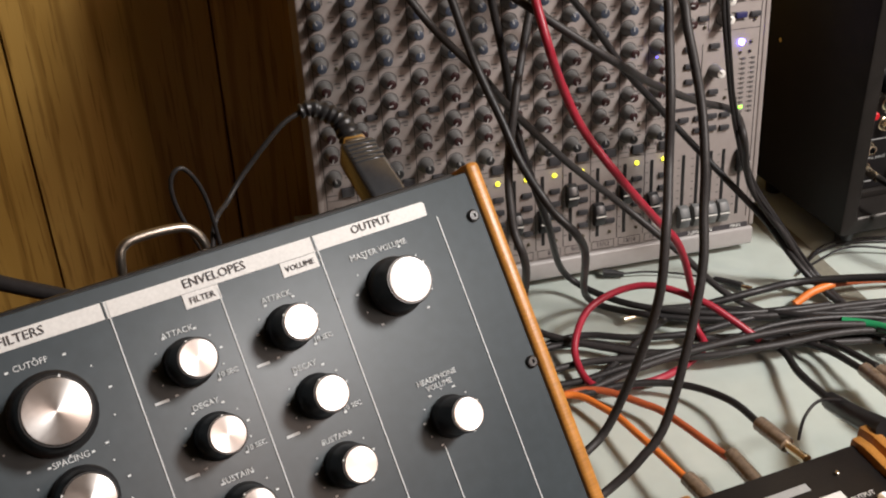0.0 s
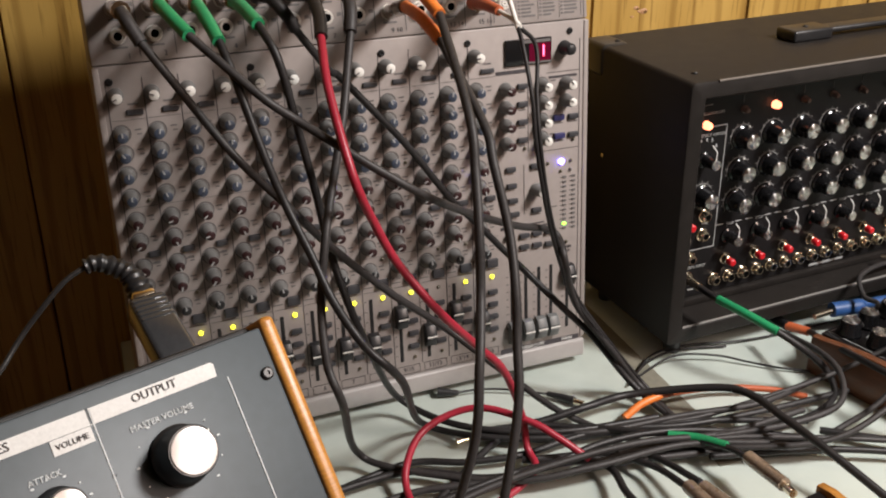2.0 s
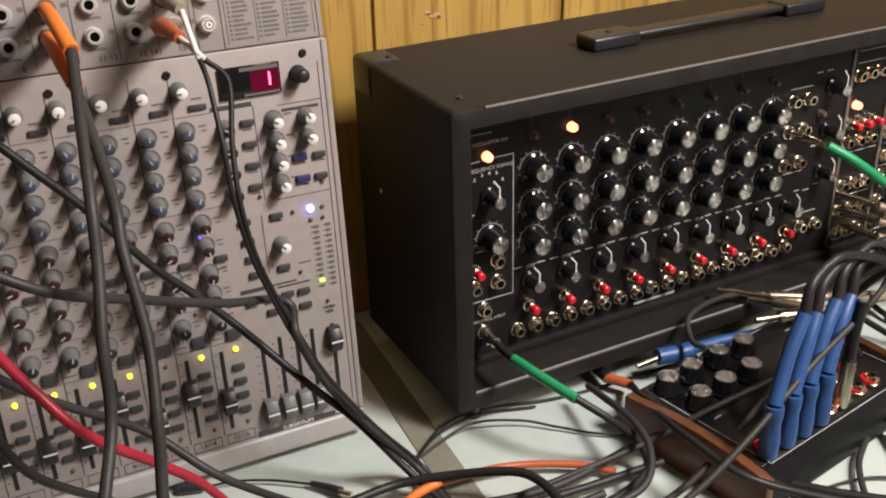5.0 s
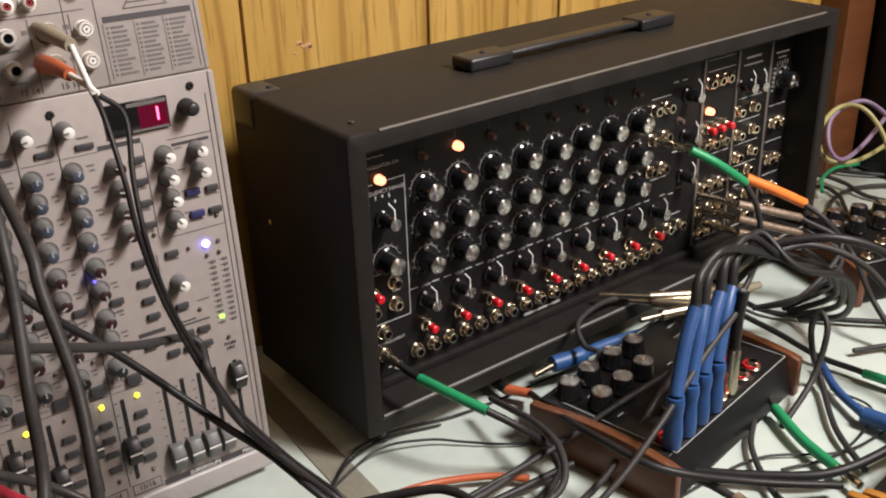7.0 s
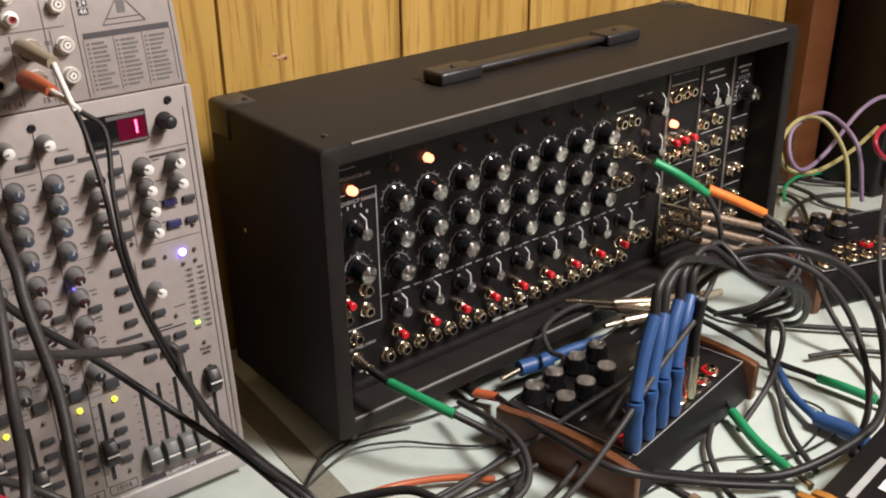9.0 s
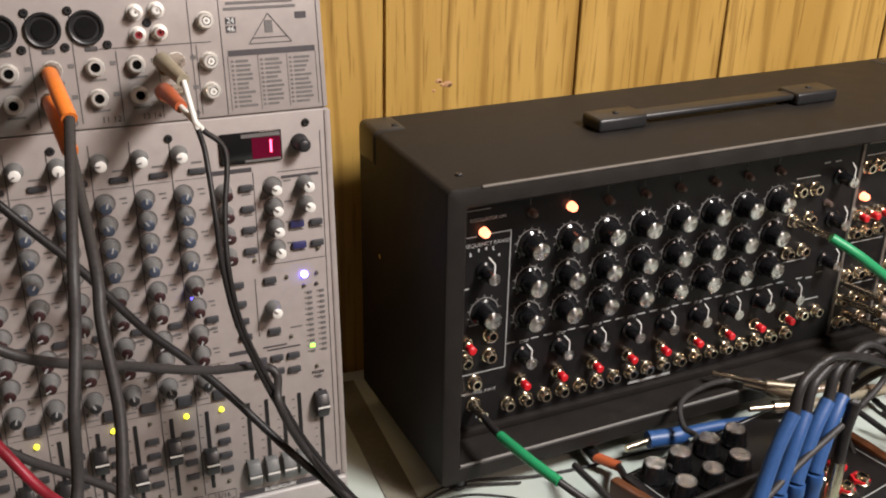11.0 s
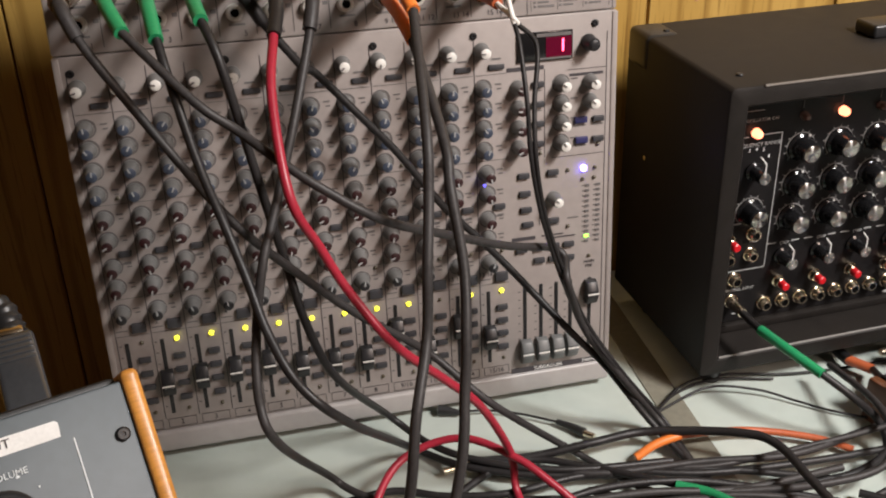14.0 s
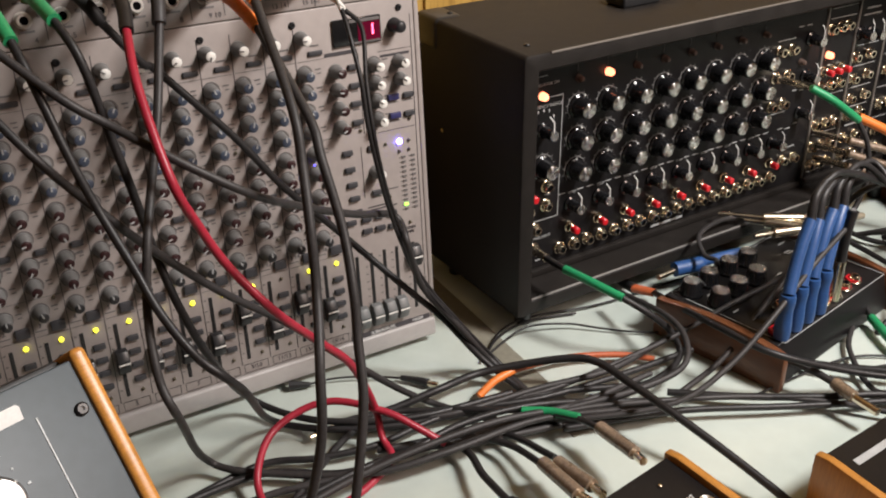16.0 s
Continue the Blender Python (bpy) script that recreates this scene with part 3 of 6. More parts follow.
for x, y, w, h in ((-0.0225, 0.0560, 0.080, 0.0005), (0.0030, 0.056, 0.0005, 0.108), (0.0252, 0.056, 0.0005, 0.108), (0.0985, 0.056, 0.0005, 0.108), (0.0622, 0.0465, 0.066, 0.0042)):
    bar(con_dark, x, y, w, h)
rb = random.Random(3)
for col in (0.0305, 0.0525, 0.0745):
    for j in range(11):
        w = rb.uniform(0.008, 0.014)
        bar(con_pale, col + 0.0035 + w / 2, 0.0405 - j * 0.0033, w, 0.0016)
        bar(con_pale, col + 0.001, 0.0405 - j * 0.0033, 0.0018, 0.0016)
for j in range(5):
    bar(con_pale, 0.0555, 0.0945 - j * 0.0040, 0.054 - 0.004 * (j % 2), 0.0020)
for x in (0.0285, 0.0510, 0.0730, 0.0955):
    bar(con_pale, x, 0.024, 0.0003, 0.040)
for x, y, w, h in ((0.0330, 0.0700, 0.0075, 0.0048), (0.0330, 0.0640, 0.0075, 0.0048), (0.0860, 0.0715, 0.0085, 0.0048)):
    bar(con_dark, x, y, w, h)
bars("dark_print", con_dark, INK, conn, 0.0001)
bars("grey_print", con_pale, GREYINK, conn, 0.0001)
part("lettering", lettering("lettering", "24", 0.0056, WHITEINK), conn, at(0.0330, 0.0700, 0.0005))
part("lettering", lettering("lettering", "46", 0.0056, WHITEINK), conn, at(0.0330, 0.0640, 0.0005))
tri = bmesh.new()
for a, b in (((0.0455, 0.0525), (0.0780, 0.0525)), ((0.0455, 0.0525), (0.0610, 0.0740)), ((0.0780, 0.0525), (0.0610, 0.0740)), ((0.0480, 0.0565), (0.0750, 0.0565))):
    d = Vector((b[0] - a[0], b[1] - a[1])).normalized() * 0.0003
    q = [tri.verts.new((p[0] + s * -d.y, p[1] + s * d.x, 0.0004)) for p, s in ((a, -1), (b, -1), (b, 1), (a, 1))]
    tri.faces.new(q)
part("emblem", finish("emblem", tri, INK, False), conn)
part("emblem_core", rbox("emblem_core", (0.0580, 0.0600, 0.0), (0.0640, 0.0690, 0.0004), GREYINK, 0.0), conn)

# ---- the sequencer cabinet ----
CAB = pose(0, 0, 0, 90, 0, 4.0) @ pose(0, 0, 0, 0, 0, 0.5)
W, H, D = 0.655, 0.306, 0.190
cab = thing("synthesizer_cabinet", CAB, "black vinyl-covered cabinet of modular synthesizer panels with carrying handle", "synthesizer")


def ring(name, w, h, base, depth, thick, material):
    """A wrapped open box: rounded outside, rounded front edge, straight inside."""
    bm = bmesh.new()

    def loop(inset, z, radius):
        out = []
        for cx, cy, a0 in ((w - inset - radius, h - inset - radius, 0), (inset + radius, h - inset - radius, 90), (inset + radius, base + inset + radius, 180), (w - inset - radius, base + inset + radius, 270)):
            for q in range(5):
                a = radians(a0 + q * 22.5)
                out.append(bm.verts.new((cx + radius * math.cos(a), cy + radius * math.sin(a), z)))
        return out
    rows = [loop(0, -depth, 0.005), loop(0, -0.0035, 0.005), loop(0.001, -0.001, 0.005), loop(0.0035, 0, 0.004), loop(thick - 0.002, 0, 0.002), loop(thick, -0.002, 0.001), loop(thick, -depth, 0.001)]
    for i in range(len(rows)):
        a, b = rows[i], rows[(i + 1) % len(rows)]
        for q in range(20):
            bm.faces.new((a[q], a[(q + 1) % 20], b[(q + 1) % 20], b[q]))
    bmesh.ops.recalc_face_normals(bm, faces=list(bm.faces))
    return finish(name, bm, material)


part("shell", ring("shell", W, H, 0.026, D, 0.018, TOLEX), cab)
part("back_board", rbox("back_board", (0.0185, 0.0445, -D), (W - 0.0185, H - 0.0185, -D + 0.012), TOLEX, 0.001), cab)
part("front_rail", rbox("front_rail", (0.0185, 0.0443, -0.045), (W - 0.0185, 0.0520, -0.036), TOLEX, 0.001), cab, label="black lower filler rail")
# Paler greys paint the lit edge lines; the lower bead is also worn.
part("edge_bead", tube("edge_bead", [(0.0185, 0.0442, -0.001), (W - 0.0185, 0.0442, -0.001)], 0.0011, mat("worn and lit bead grey", (0.22, 0.21, 0.20), 0.45, scale=90), 8, straight=True), cab, label="thin worn bead on the lower edge with its lit line painted in")
part("edge_bead", tube("edge_bead", [(0.030, H - 0.0010, -0.0004), (W - 0.03, H - 0.0010, -0.0004)], 0.0013, mat("bead highlight grey", (0.13, 0.115, 0.10), 0.45, scale=90), 8, straight=True), cab, label="thin bead with a painted highlight on the upper edge")
for x, s in ((-0.0015, 1), (W + 0.0015, -1)):
    part("corner_protector", rbox("corner_protector", (min(x, x + s * 0.034), H - 0.034, -D - 0.002), (max(x, x + s * 0.034), H + 0.0015, -D + 0.042), PLASTIC, 0.006, 3), cab, label="black moulded corner protector")
    part("corner_screw", SCREW, cab, Matrix.Translation((x + s * 0.024, H + 0.0012, -D + 0.030)) @ pose(0, 0, 0, -90, 0, 0))
    part("corner_screw", SCREW, cab, Matrix.Translation((x + s * 0.024, H, -0.0275)) @ pose(0, 0, 0, -90, 0, 0))
# Small nickel dot on the cabinet's left side.
part("side_dot", lathe("side_dot", [(0.0026, 0), (0.0026, 0.001), (0, 0.0016)], [CHROME], 10), cab, Matrix.Translation((0.0002, 0.190, -0.141)) @ pose(0, 0, 0, 0, -90, 0), "small bright metal dot")
for x, z in ((0.03, -0.03), (W - 0.03, -0.03), (0.03, -D + 0.03), (W - 0.03, -D + 0.03)):
    part("foot", lathe("foot", [(0, -0.0258), (0.009, -0.0258), (0.011, 0.001), (0, 0.001)], [PLASTIC], 14), cab, Matrix.Translation((x, 0.0258 - x * 0.0087, z)) @ pose(0, 0, 0, -90, 0, 0))
part("carrying_handle", rbox("carrying_handle", (0.212, H + 0.0042, -0.0985), (0.424, H + 0.0105, -0.0795), PLASTIC, 0.0028, 3), cab, None, "flat black strap handle")
for x in (0.183, 0.411):
    part("handle_end", rbox("handle_end", (x, H, -0.104), (x + 0.052, H + 0.0125, -0.074), PLASTIC, 0.003, 3), cab, label="black moulded handle end")
    part("handle_screw", SCREW, cab, Matrix.Translation((x + 0.026, H + 0.0122, -0.089)) @ pose(0, 0, 0, -90, 0, 0))
P = -0.042
for a, b, lab in ((0.0190, 0.4765, "black sequencer panel with three rows of knobs"), (0.4785, 0.5345, "black interface panel with sockets"), (0.5365, 0.5935, "black utility panel with sockets"), (0.5955, W - 0.0185, "black filter panel")):
    part("module_panel", rbox("module_panel", (a, 0.0525, P - 0.003), (b, H - 0.0195, P), PANEL_BLACK, 0.0005, 1), cab, label=lab)
for u in (0.4775, 0.5355, 0.5945):
    part("divider", rbox("divider", (u - 0.0021, 0.0530, P - 0.002), (u + 0.0021, H - 0.020, P + 0.0016), mat("divider grey", (0.17, 0.155, 0.14), 0.4, metal=0.4), 0.0005, 1), cab, label="grey metal seam between panels")

BODY = lathe("knob_body", [(0.0128, 0.0006), (0.0128, 0.0024), (0.0108, 0.0040), (0.0094, 0.0172), (0.0090, 0.0186), (0.0078, 0.0188), (0, 0.0188)], [GLOSS], 24)
DISC = lathe("disc", [(0.0078, 0.0186), (0.0078, 0.0193), (0.0072, 0.0196), (0, 0.0196)], [SPUN], 24)
# White dot painting the highlight at the top of a knob skirt.
GLINT_DOT = lathe("white_mark", [(0.0010, 0.0036), (0.0010, 0.0044), (0, 0.0044)], [WHITEINK], 8)
SMALL = lathe("switch_knob", [(0.0088, 0.0006), (0.0088, 0.0024), (0.0066, 0.0040), (0.0056, 0.0185), (0.0048, 0.0196), (0, 0.0196)], [GLOSS], 18)
SDISC = lathe("disc", [(0.0054, 0.0190), (0.0054, 0.0202), (0, 0.0203)], [SPUN], 16)
MJACK = lathe("jack_socket", [(0.0074, 0), (0.0074, 0.0014), (0.0068, 0.0020), (0.0060, 0.0022), (0.0056, 0.0072), (0.0048, 0.0082), (0.0033, 0.0082), (0.0031, 0.0012), (0, 0.0012)], [CHROME], 14)
MBORE_CAP = lathe("hole", [(0.0031, 0.0010), (0.0031, 0.0076), (0, 0.0070)], [BORE_SHADE], 12)
PUSH = lathe("push_button", [(0.0066, 0), (0.0066, 0.0018), (0.0052, 0.0024), (0.0050, 0.0072), (0.0040, 0.0080), (0, 0.0080)], [CHROME], 14)
PUSH_CAP = lathe("red_cap", [(0.0040, 0.0078), (0.0040, 0.0150), (0.0030, 0.0160), (0, 0.0162)], [RED_PLASTIC], 14)
LAMP = lathe("lamp_lens", [(0.0044, 0), (0.0044, 0.0018), (0.0034, 0.0022), (0.0034, 0.0058), (0.0022, 0.0078), (0, 0.0084)], [CLEAR], 12)
LAMP_LIT = lathe("lamp_lens", [(0.0044, 0), (0.0044, 0.0018), (0.0040, 0.0022), (0.0040, 0.0058), (0.0026, 0.0078), (0, 0.0084)], [LAMP_ON], 12)
bmt = bmesh.new()
for i in range(11):
    a = radians(225 - i * 27)
    r0, r1 = 0.0134, 0.0164
    d, s = Vector((math.cos(a), math.sin(a))), Vector((-math.sin(a), math.cos(a))) * 0.0004
    bmt.faces.new([bmt.verts.new((q.x, q.y, 0.0003)) for q in (d * r0 - s, d * r1 - s, d * r1 + s, d * r0 + s)])
for i in range(40):
    a0, a1 = radians(225 - i * 6.75), radians(225 - (i + 1) * 6.75)
    bmt.faces.new([bmt.verts.new((math.cos(a) * r, math.sin(a) * r, 0.0003)) for a, r in ((a0, 0.0131), (a1, 0.0131), (a1, 0.0140), (a0, 0.0140))])
SCALE = finish("scale", bmt, mat("scale print", (0.24, 0.235, 0.23), 0.5, scale=90), False)
bmp = bmesh.new()
for pts in (((0, 0.004), (0, 0.014)), ((0, 0.014), (-0.0062, 0.0215))):
    (x0, y0), (x1, y1) = pts
    d = Vector((x1 - x0, y1 - y0)).normalized() * 0.00055
    bmp.faces.new([bmp.verts.new((x, y, 0.0192)) for x, y in ((x0 - d.y, y0 + d.x), (x1 - d.y, y1 + d.x), (x1 + d.y, y1 - d.x), (x0 + d.y, y0 - d.x))])
ARM = finish("pointer", bmp, WHITEINK, False)


cab_bars, cab_dim = [], []


def big_knob(u, v, turn=0.0):
    u, v = u + 0.005, v - 0.0043
    k = part("knob", BODY, cab, at(u, v, P, turn))
    part("disc", DISC, k, None, "brushed metal disc")
    part("white_mark", GLINT_DOT, k, at(0, 0.0125, 0))
    part("scale", SCALE, cab, at(u, v, P))


def switch(u, v, turn=0.0):
    k = part("switch", SMALL, cab, at(u, v, P, turn))
    part("disc", SDISC, k, None, "brushed metal disc")
    part("pointer", ARM, cab, pose(u, v, P - 0.0002), "bent pale pointer")


def socket(u, v):
    j = part("jack_socket", MJACK, cab, at(u, v, P))
    part("hole", MBORE_CAP, j)


def push(u, v, red=True):
    b_ = part("push_button", PUSH, cab, at(u, v, P))
    if red:
        part("red_cap", PUSH_CAP, b_, None, "red cap")


def light(u, v, lit):
    part("lamp_lens", LAMP_LIT if lit else LAMP, cab, at(u, v, P), "lit amber lamp" if lit else "")


for i in range(8):
    u = 0.0957 + i * 0.0388
    for v in (0.2312, 0.1960, 0.1616):
        big_knob(u, v, rk.uniform(-30, 30))
    light(u + 0.004, 0.2563, i == 1)
    bar(cab_dim, u + 0.0025, 0.2675, 0.0006, 0.008)
for i in range(9):
    u = 0.0974 + i * 0.0389
    switch(u, 0.1178)
    push(u, 0.0905)
    bar(cab_bars, u - 0.012, 0.1318, 0.009, 0.0012)
    bar(cab_bars, u + 0.013, 0.1318, 0.008, 0.0012)
    if i < 8:
        part("lettering", lettering("lettering", "STOP", 0.0042, PALEINK), cab, at(u + 0.002, 0.1305, P + 0.0003))
for i in range(18):
    socket(0.0849 + i * 0.01932, 0.0680 + i * 0.00016)
for u, v in ((0.0636, 0.1465), (0.0635, 0.1247), (0.0400, 0.1239), (0.0498, 0.0999), (0.0496, 0.0762), (0.400, 0.2317), (0.4205, 0.231), (0.3982, 0.2003), (0.4188, 0.2), (0.3978, 0.1647), (0.4177, 0.1649), (0.4323, 0.0888), (0.4528, 0.0880)):
    socket(u, v)
push(0.0402, 0.1413)
big_knob(0.0522, 0.1738)
switch(0.0564, 0.2095)
for v in (0.2391, 0.1936, 0.1482):
    switch(0.4510, v)
light(0.0540, 0.2461, True)
light(0.4400, 0.2125, False)
for u, v in ((0.4868, 0.2440), (0.5015, 0.2448), (0.5155, 0.2450), (0.4840, 0.1725), (0.5000, 0.1728), (0.5174, 0.173), (0.5418, 0.2003), (0.5684, 0.2014), (0.5450, 0.1721), (0.5707, 0.1746), (0.5458, 0.1459), (0.5728, 0.1479), (0.5450, 0.1240), (0.5690, 0.1255),
             (0.5450, 0.0940), (0.5690, 0.0940), (0.4860, 0.1230), (0.5030, 0.1230), (0.5190, 0.1230), (0.4860, 0.0940), (0.5030, 0.0940), (0.5190, 0.0940), (0.609, 0.1720), (0.624, 0.1725), (0.609, 0.1265), (0.624, 0.1270), (0.609, 0.0900), (0.624, 0.0905), (0.609, 0.0640), (0.624, 0.0645), (0.4860, 0.0680), (0.5030, 0.0680), (0.5190, 0.0680), (0.5470, 0.0680), (0.5700, 0.0680)):
    socket(u, v)
light(0.4886, 0.2125, True)
for u in (0.4850, 0.5005, 0.5160):
    push(u, 0.1930)
big_knob(0.6130, 0.2290)
for j in range(6):
    bar(cab_bars, 0.6025 + 0.0004 * j, 0.2120 + j * 0.0052, 0.0040, 0.0012)
for j in range(5):
    bar(cab_bars, 0.6075 + j * 0.0048, 0.2430 + 0.0006 * (j % 2), 0.0011, 0.0045)
for u, v in ((0.5625, 0.2310), (0.5430, 0.2330)):
    switch(u, v - 0.002)
for x, y, w, h in ((0.0806, 0.1757, 0.0009, 0.135), (0.0580, 0.1082, 0.0446, 0.0009), (0.0372, 0.2535, 0.0008, 0.0225), (0.0485, 0.2665, 0.023, 0.0008), (0.0700, 0.2432, 0.0220, 0.0009), (0.0425, 0.2425, 0.0105, 0.0009),
                   (0.4100, 0.2440, 0.030, 0.0010), (0.4100, 0.1540, 0.030, 0.0010), (0.5070, 0.2565, 0.046, 0.0010), (0.5070, 0.2690, 0.046, 0.0010), (0.5070, 0.1600, 0.046, 0.0009), (0.5625, 0.2145, 0.042, 0.0009), (0.5625, 0.1600, 0.042, 0.0009), (0.6160, 0.1940, 0.030, 0.0009), (0.6160, 0.1500, 0.030, 0.0009), (0.616, 0.1080, 0.030, 0.0009), (0.6160, 0.0565, 0.026, 0.0016), (0.5625, 0.0565, 0.034, 0.0016), (0.5625, 0.1880, 0.042, 0.0009), (0.5625, 0.1340, 0.042, 0.0009), (0.5070, 0.1100, 0.046, 0.0009),
                   (0.5040, 0.0600, 0.036, 0.0030), (0.5625, 0.2600, 0.026, 0.0022), (0.5625, 0.2520, 0.034, 0.0018), (0.6160, 0.2720, 0.022, 0.0020), (0.616, 0.2560, 0.024, 0.0018), (0.616, 0.2500, 0.014, 0.0016), (0.5625, 0.1090, 0.030, 0.0018), (0.4440, 0.1040, 0.018, 0.0012),
                   (0.2300, 0.2760, 0.090, 0.0014), (0.2450, 0.0555, 0.050, 0.0026)):
    bar(cab_bars if w < 0.08 else cab_dim, x, y, w, h)
for u, v in ((0.0470, 0.1580), (0.0420, 0.0880), (0.0570, 0.0610), (0.4320, 0.2560), (0.4460, 0.2560), (0.4350, 0.1300), (0.4480, 0.1340), (0.437, 0.178), (0.449, 0.176), (0.0380, 0.1945), (0.0660, 0.1370)):
    bar(cab_bars, u, v, 0.008, 0.0014)
bars("pale_print", cab_bars, PALEINK, cab, P + 0.0001)
bars("faint_print", cab_dim, GREYINK, cab, P + 0.0001)
part("lettering", lettering("lettering", "FREQUENCY RANGE", 0.0050, PALEINK), cab, at(0.0575, 0.2345, P + 0.0003))
part("lettering", lettering("lettering", "OSCILLATOR ON", 0.0044, PALEINK), cab, at(0.0580, 0.2575, P + 0.0003))
part("lettering", lettering("lettering", "CONTROL INPUT", 0.0042, PALEINK), cab, at(0.0560, 0.0875, P + 0.0003))
for j, (u, v) in enumerate(((0.0375, 0.2200), (0.0425, 0.2265), (0.0500, 0.2295), (0.0570, 0.2300), (0.0640, 0.2290), (0.0700, 0.2220))):
    part("lettering", lettering("lettering", str(j + 1), 0.0046, SYNINK), cab, at(u, v, P + 0.0003))

# ---- the large synthesizer with its tilted panel ----
SYN = pose(-0.454, -0.277, 0.289, 53, 0, 20)
syn = thing("keyboard_synthesizer", SYN, "slate grey tilted synthesizer panel with orange wood edge", "synthesizer")
part("panel", rbox("panel", (-0.62, -0.285, -0.010), (-0.0002, 0.0, 0.0), SLATE, 0.0012), syn)
part("back_tray", rbox("back_tray", (-0.62, -0.285, -0.034), (-0.0004, 0.0035, -0.0105), PLASTIC, 0.003), syn, label="black sheet-metal rear of the panel")
part("wood_edge", rbox("wood_edge", (0.0002, -0.290, -0.036), (0.0090, 0.0045, 0.0022), ORANGE_WOOD, 0.003, 3), syn, label="orange varnished wood edge")
part("wood_edge", rbox("wood_edge", (-0.632, -0.290, -0.036), (-0.6202, 0.0045, 0.0030), ORANGE_WOOD, 0.003, 3), syn, label="orange varnished wood edge")
inv = SYN.inverted()
base = Matrix.Translation((0, 0, 0)) @ pose(-0.454, -0.277, 0, 0, 0, 20)
part("case", rbox("case", (-0.63, -0.40, 0.0), (0.010, 0.02, 0.050), BROWN_WOOD, 0.004, 3), syn, inv @ base, "brown wooden lower case")
for x in (-0.5, -0.1):
    part("support", tube("support", [(x, 0.005, 0.048), (x, -0.005, 0.15), (x, -0.022, 0.255)], 0.005, PLASTIC, 8), syn, inv @ base, "black panel support strut")
part("header_strip", prism("header_strip", [(-0.30, -0.0158), (-0.0405, -0.0168), (-0.0332, -0.0166), (-0.0326, -0.0100), (-0.0340, -0.0086), (-0.30, -0.0076)], 0.0004, WHITEINK), syn, at(0, 0, 0.0001), "white printed header strip")
part("header_strip", rbox("header_strip", (-0.60, -0.0158, 0.0001), (-0.3002, -0.0076, 0.0005), WHITEINK, 0.0), syn)
part("label_tab", rbox("label_tab", (-0.1225, -0.0245, 0.0001), (-0.1022, -0.0168, 0.0005), WHITEINK, 0.0), syn)
part("label_tab", rbox("label_tab", (-0.1745, -0.0240, 0.0001), (-0.1560, -0.0165, 0.0005), WHITEINK, 0.0), syn)
syn_lines = []
for x, y0, y1 in ((-0.0278, -0.0190, -0.270), (-0.2093, -0.0085, -0.270), (-0.1567, -0.0185, -0.270), (-0.1003, -0.0090, -0.270), (-0.0713, -0.136, -0.270)):
    bar(syn_lines, x, (y0 + y1) / 2, 0.0006, abs(y1 - y0))
for x in (-0.2110, -0.1013):
    part("strip_gap", rbox("strip_gap", (x - 0.0006, -0.0160, 0.0005), (x + 0.0006, -0.0080, 0.0007), SLATE, 0.0), syn)
for text, x, y, size, m in (("FILTERS", -0.2490, -0.0117, 0.0062, INK), ("ENVELOPES", -0.1560, -0.0119, 0.0064, INK), ("OUTPUT", -0.0670, -0.0120, 0.0062, INK), ("FILTER", -0.1652, -0.0206, 0.0045, INK), ("VOLUME", -0.1124, -0.0208, 0.0042, INK),
                            ("MASTER VOLUME", -0.0680, -0.0262, 0.0044, SYNINK), ("ATTACK", -0.1300, -0.0322, 0.0041, SYNINK), ("ATTACK", -0.1825, -0.0328, 0.0041, SYNINK), ("DECAY", -0.1812, -0.0702, 0.0041, SYNINK), ("DECAY", -0.1287, -0.0702, 0.0041, SYNINK),
                            ("SUSTAIN", -0.1260, -0.1095, 0.0041, SYNINK), ("SUSTAIN", -0.1785, -0.1080, 0.0041, SYNINK), ("HEADPHONE\nVOLUME", -0.0622, -0.1030, 0.0041, SYNINK), ("CUTOFF", -0.2490, -0.0250, 0.0041, SYNINK), ("SPACING", -0.2460, -0.0720, 0.0041, SYNINK)):
    part("lettering", lettering("lettering", text, size, m), syn, at(x, y, 0.0009 if m is INK else 0.0005))
R1 = [(1.05, 0.0), (1.05, 0.003), (0.98, 0.004), (0.92, 0.006), (0.88, 0.0195), (0.83, 0.0212), (0.78, 0.0212), (0, 0.0212)]


def syn_knob(u, v, r, turn):
    k = part("knob", lathe("knob", [(a * r, b) for a, b in R1], [PLASTIC], 28), syn, at(u, v, 0, turn))
    part("disc", lathe("disc", [(0.77 * r, 0.0210), (0.77 * r, 0.0219), (0.74 * r, 0.0222), (0, 0.0222)], [SATIN], 28), k, None, "bright spun-metal disc")
    part("white_mark", rbox("white_mark", (-0.0005, r * 0.785, 0.0208), (0.0005, r * 0.85, 0.0216), WHITEINK, 0.0), k)
    for i in range(11):
        a = radians(230 - i * 28)
        bar(syn_lines, u + math.cos(a) * r * 1.42, v + math.sin(a) * r * 1.42, 0.0008, 0.0008) if i % 2 else bar(syn_lines, u + math.cos(a) * r * 1.45, v + math.sin(a) * r * 1.45, 0.0016, 0.0010)


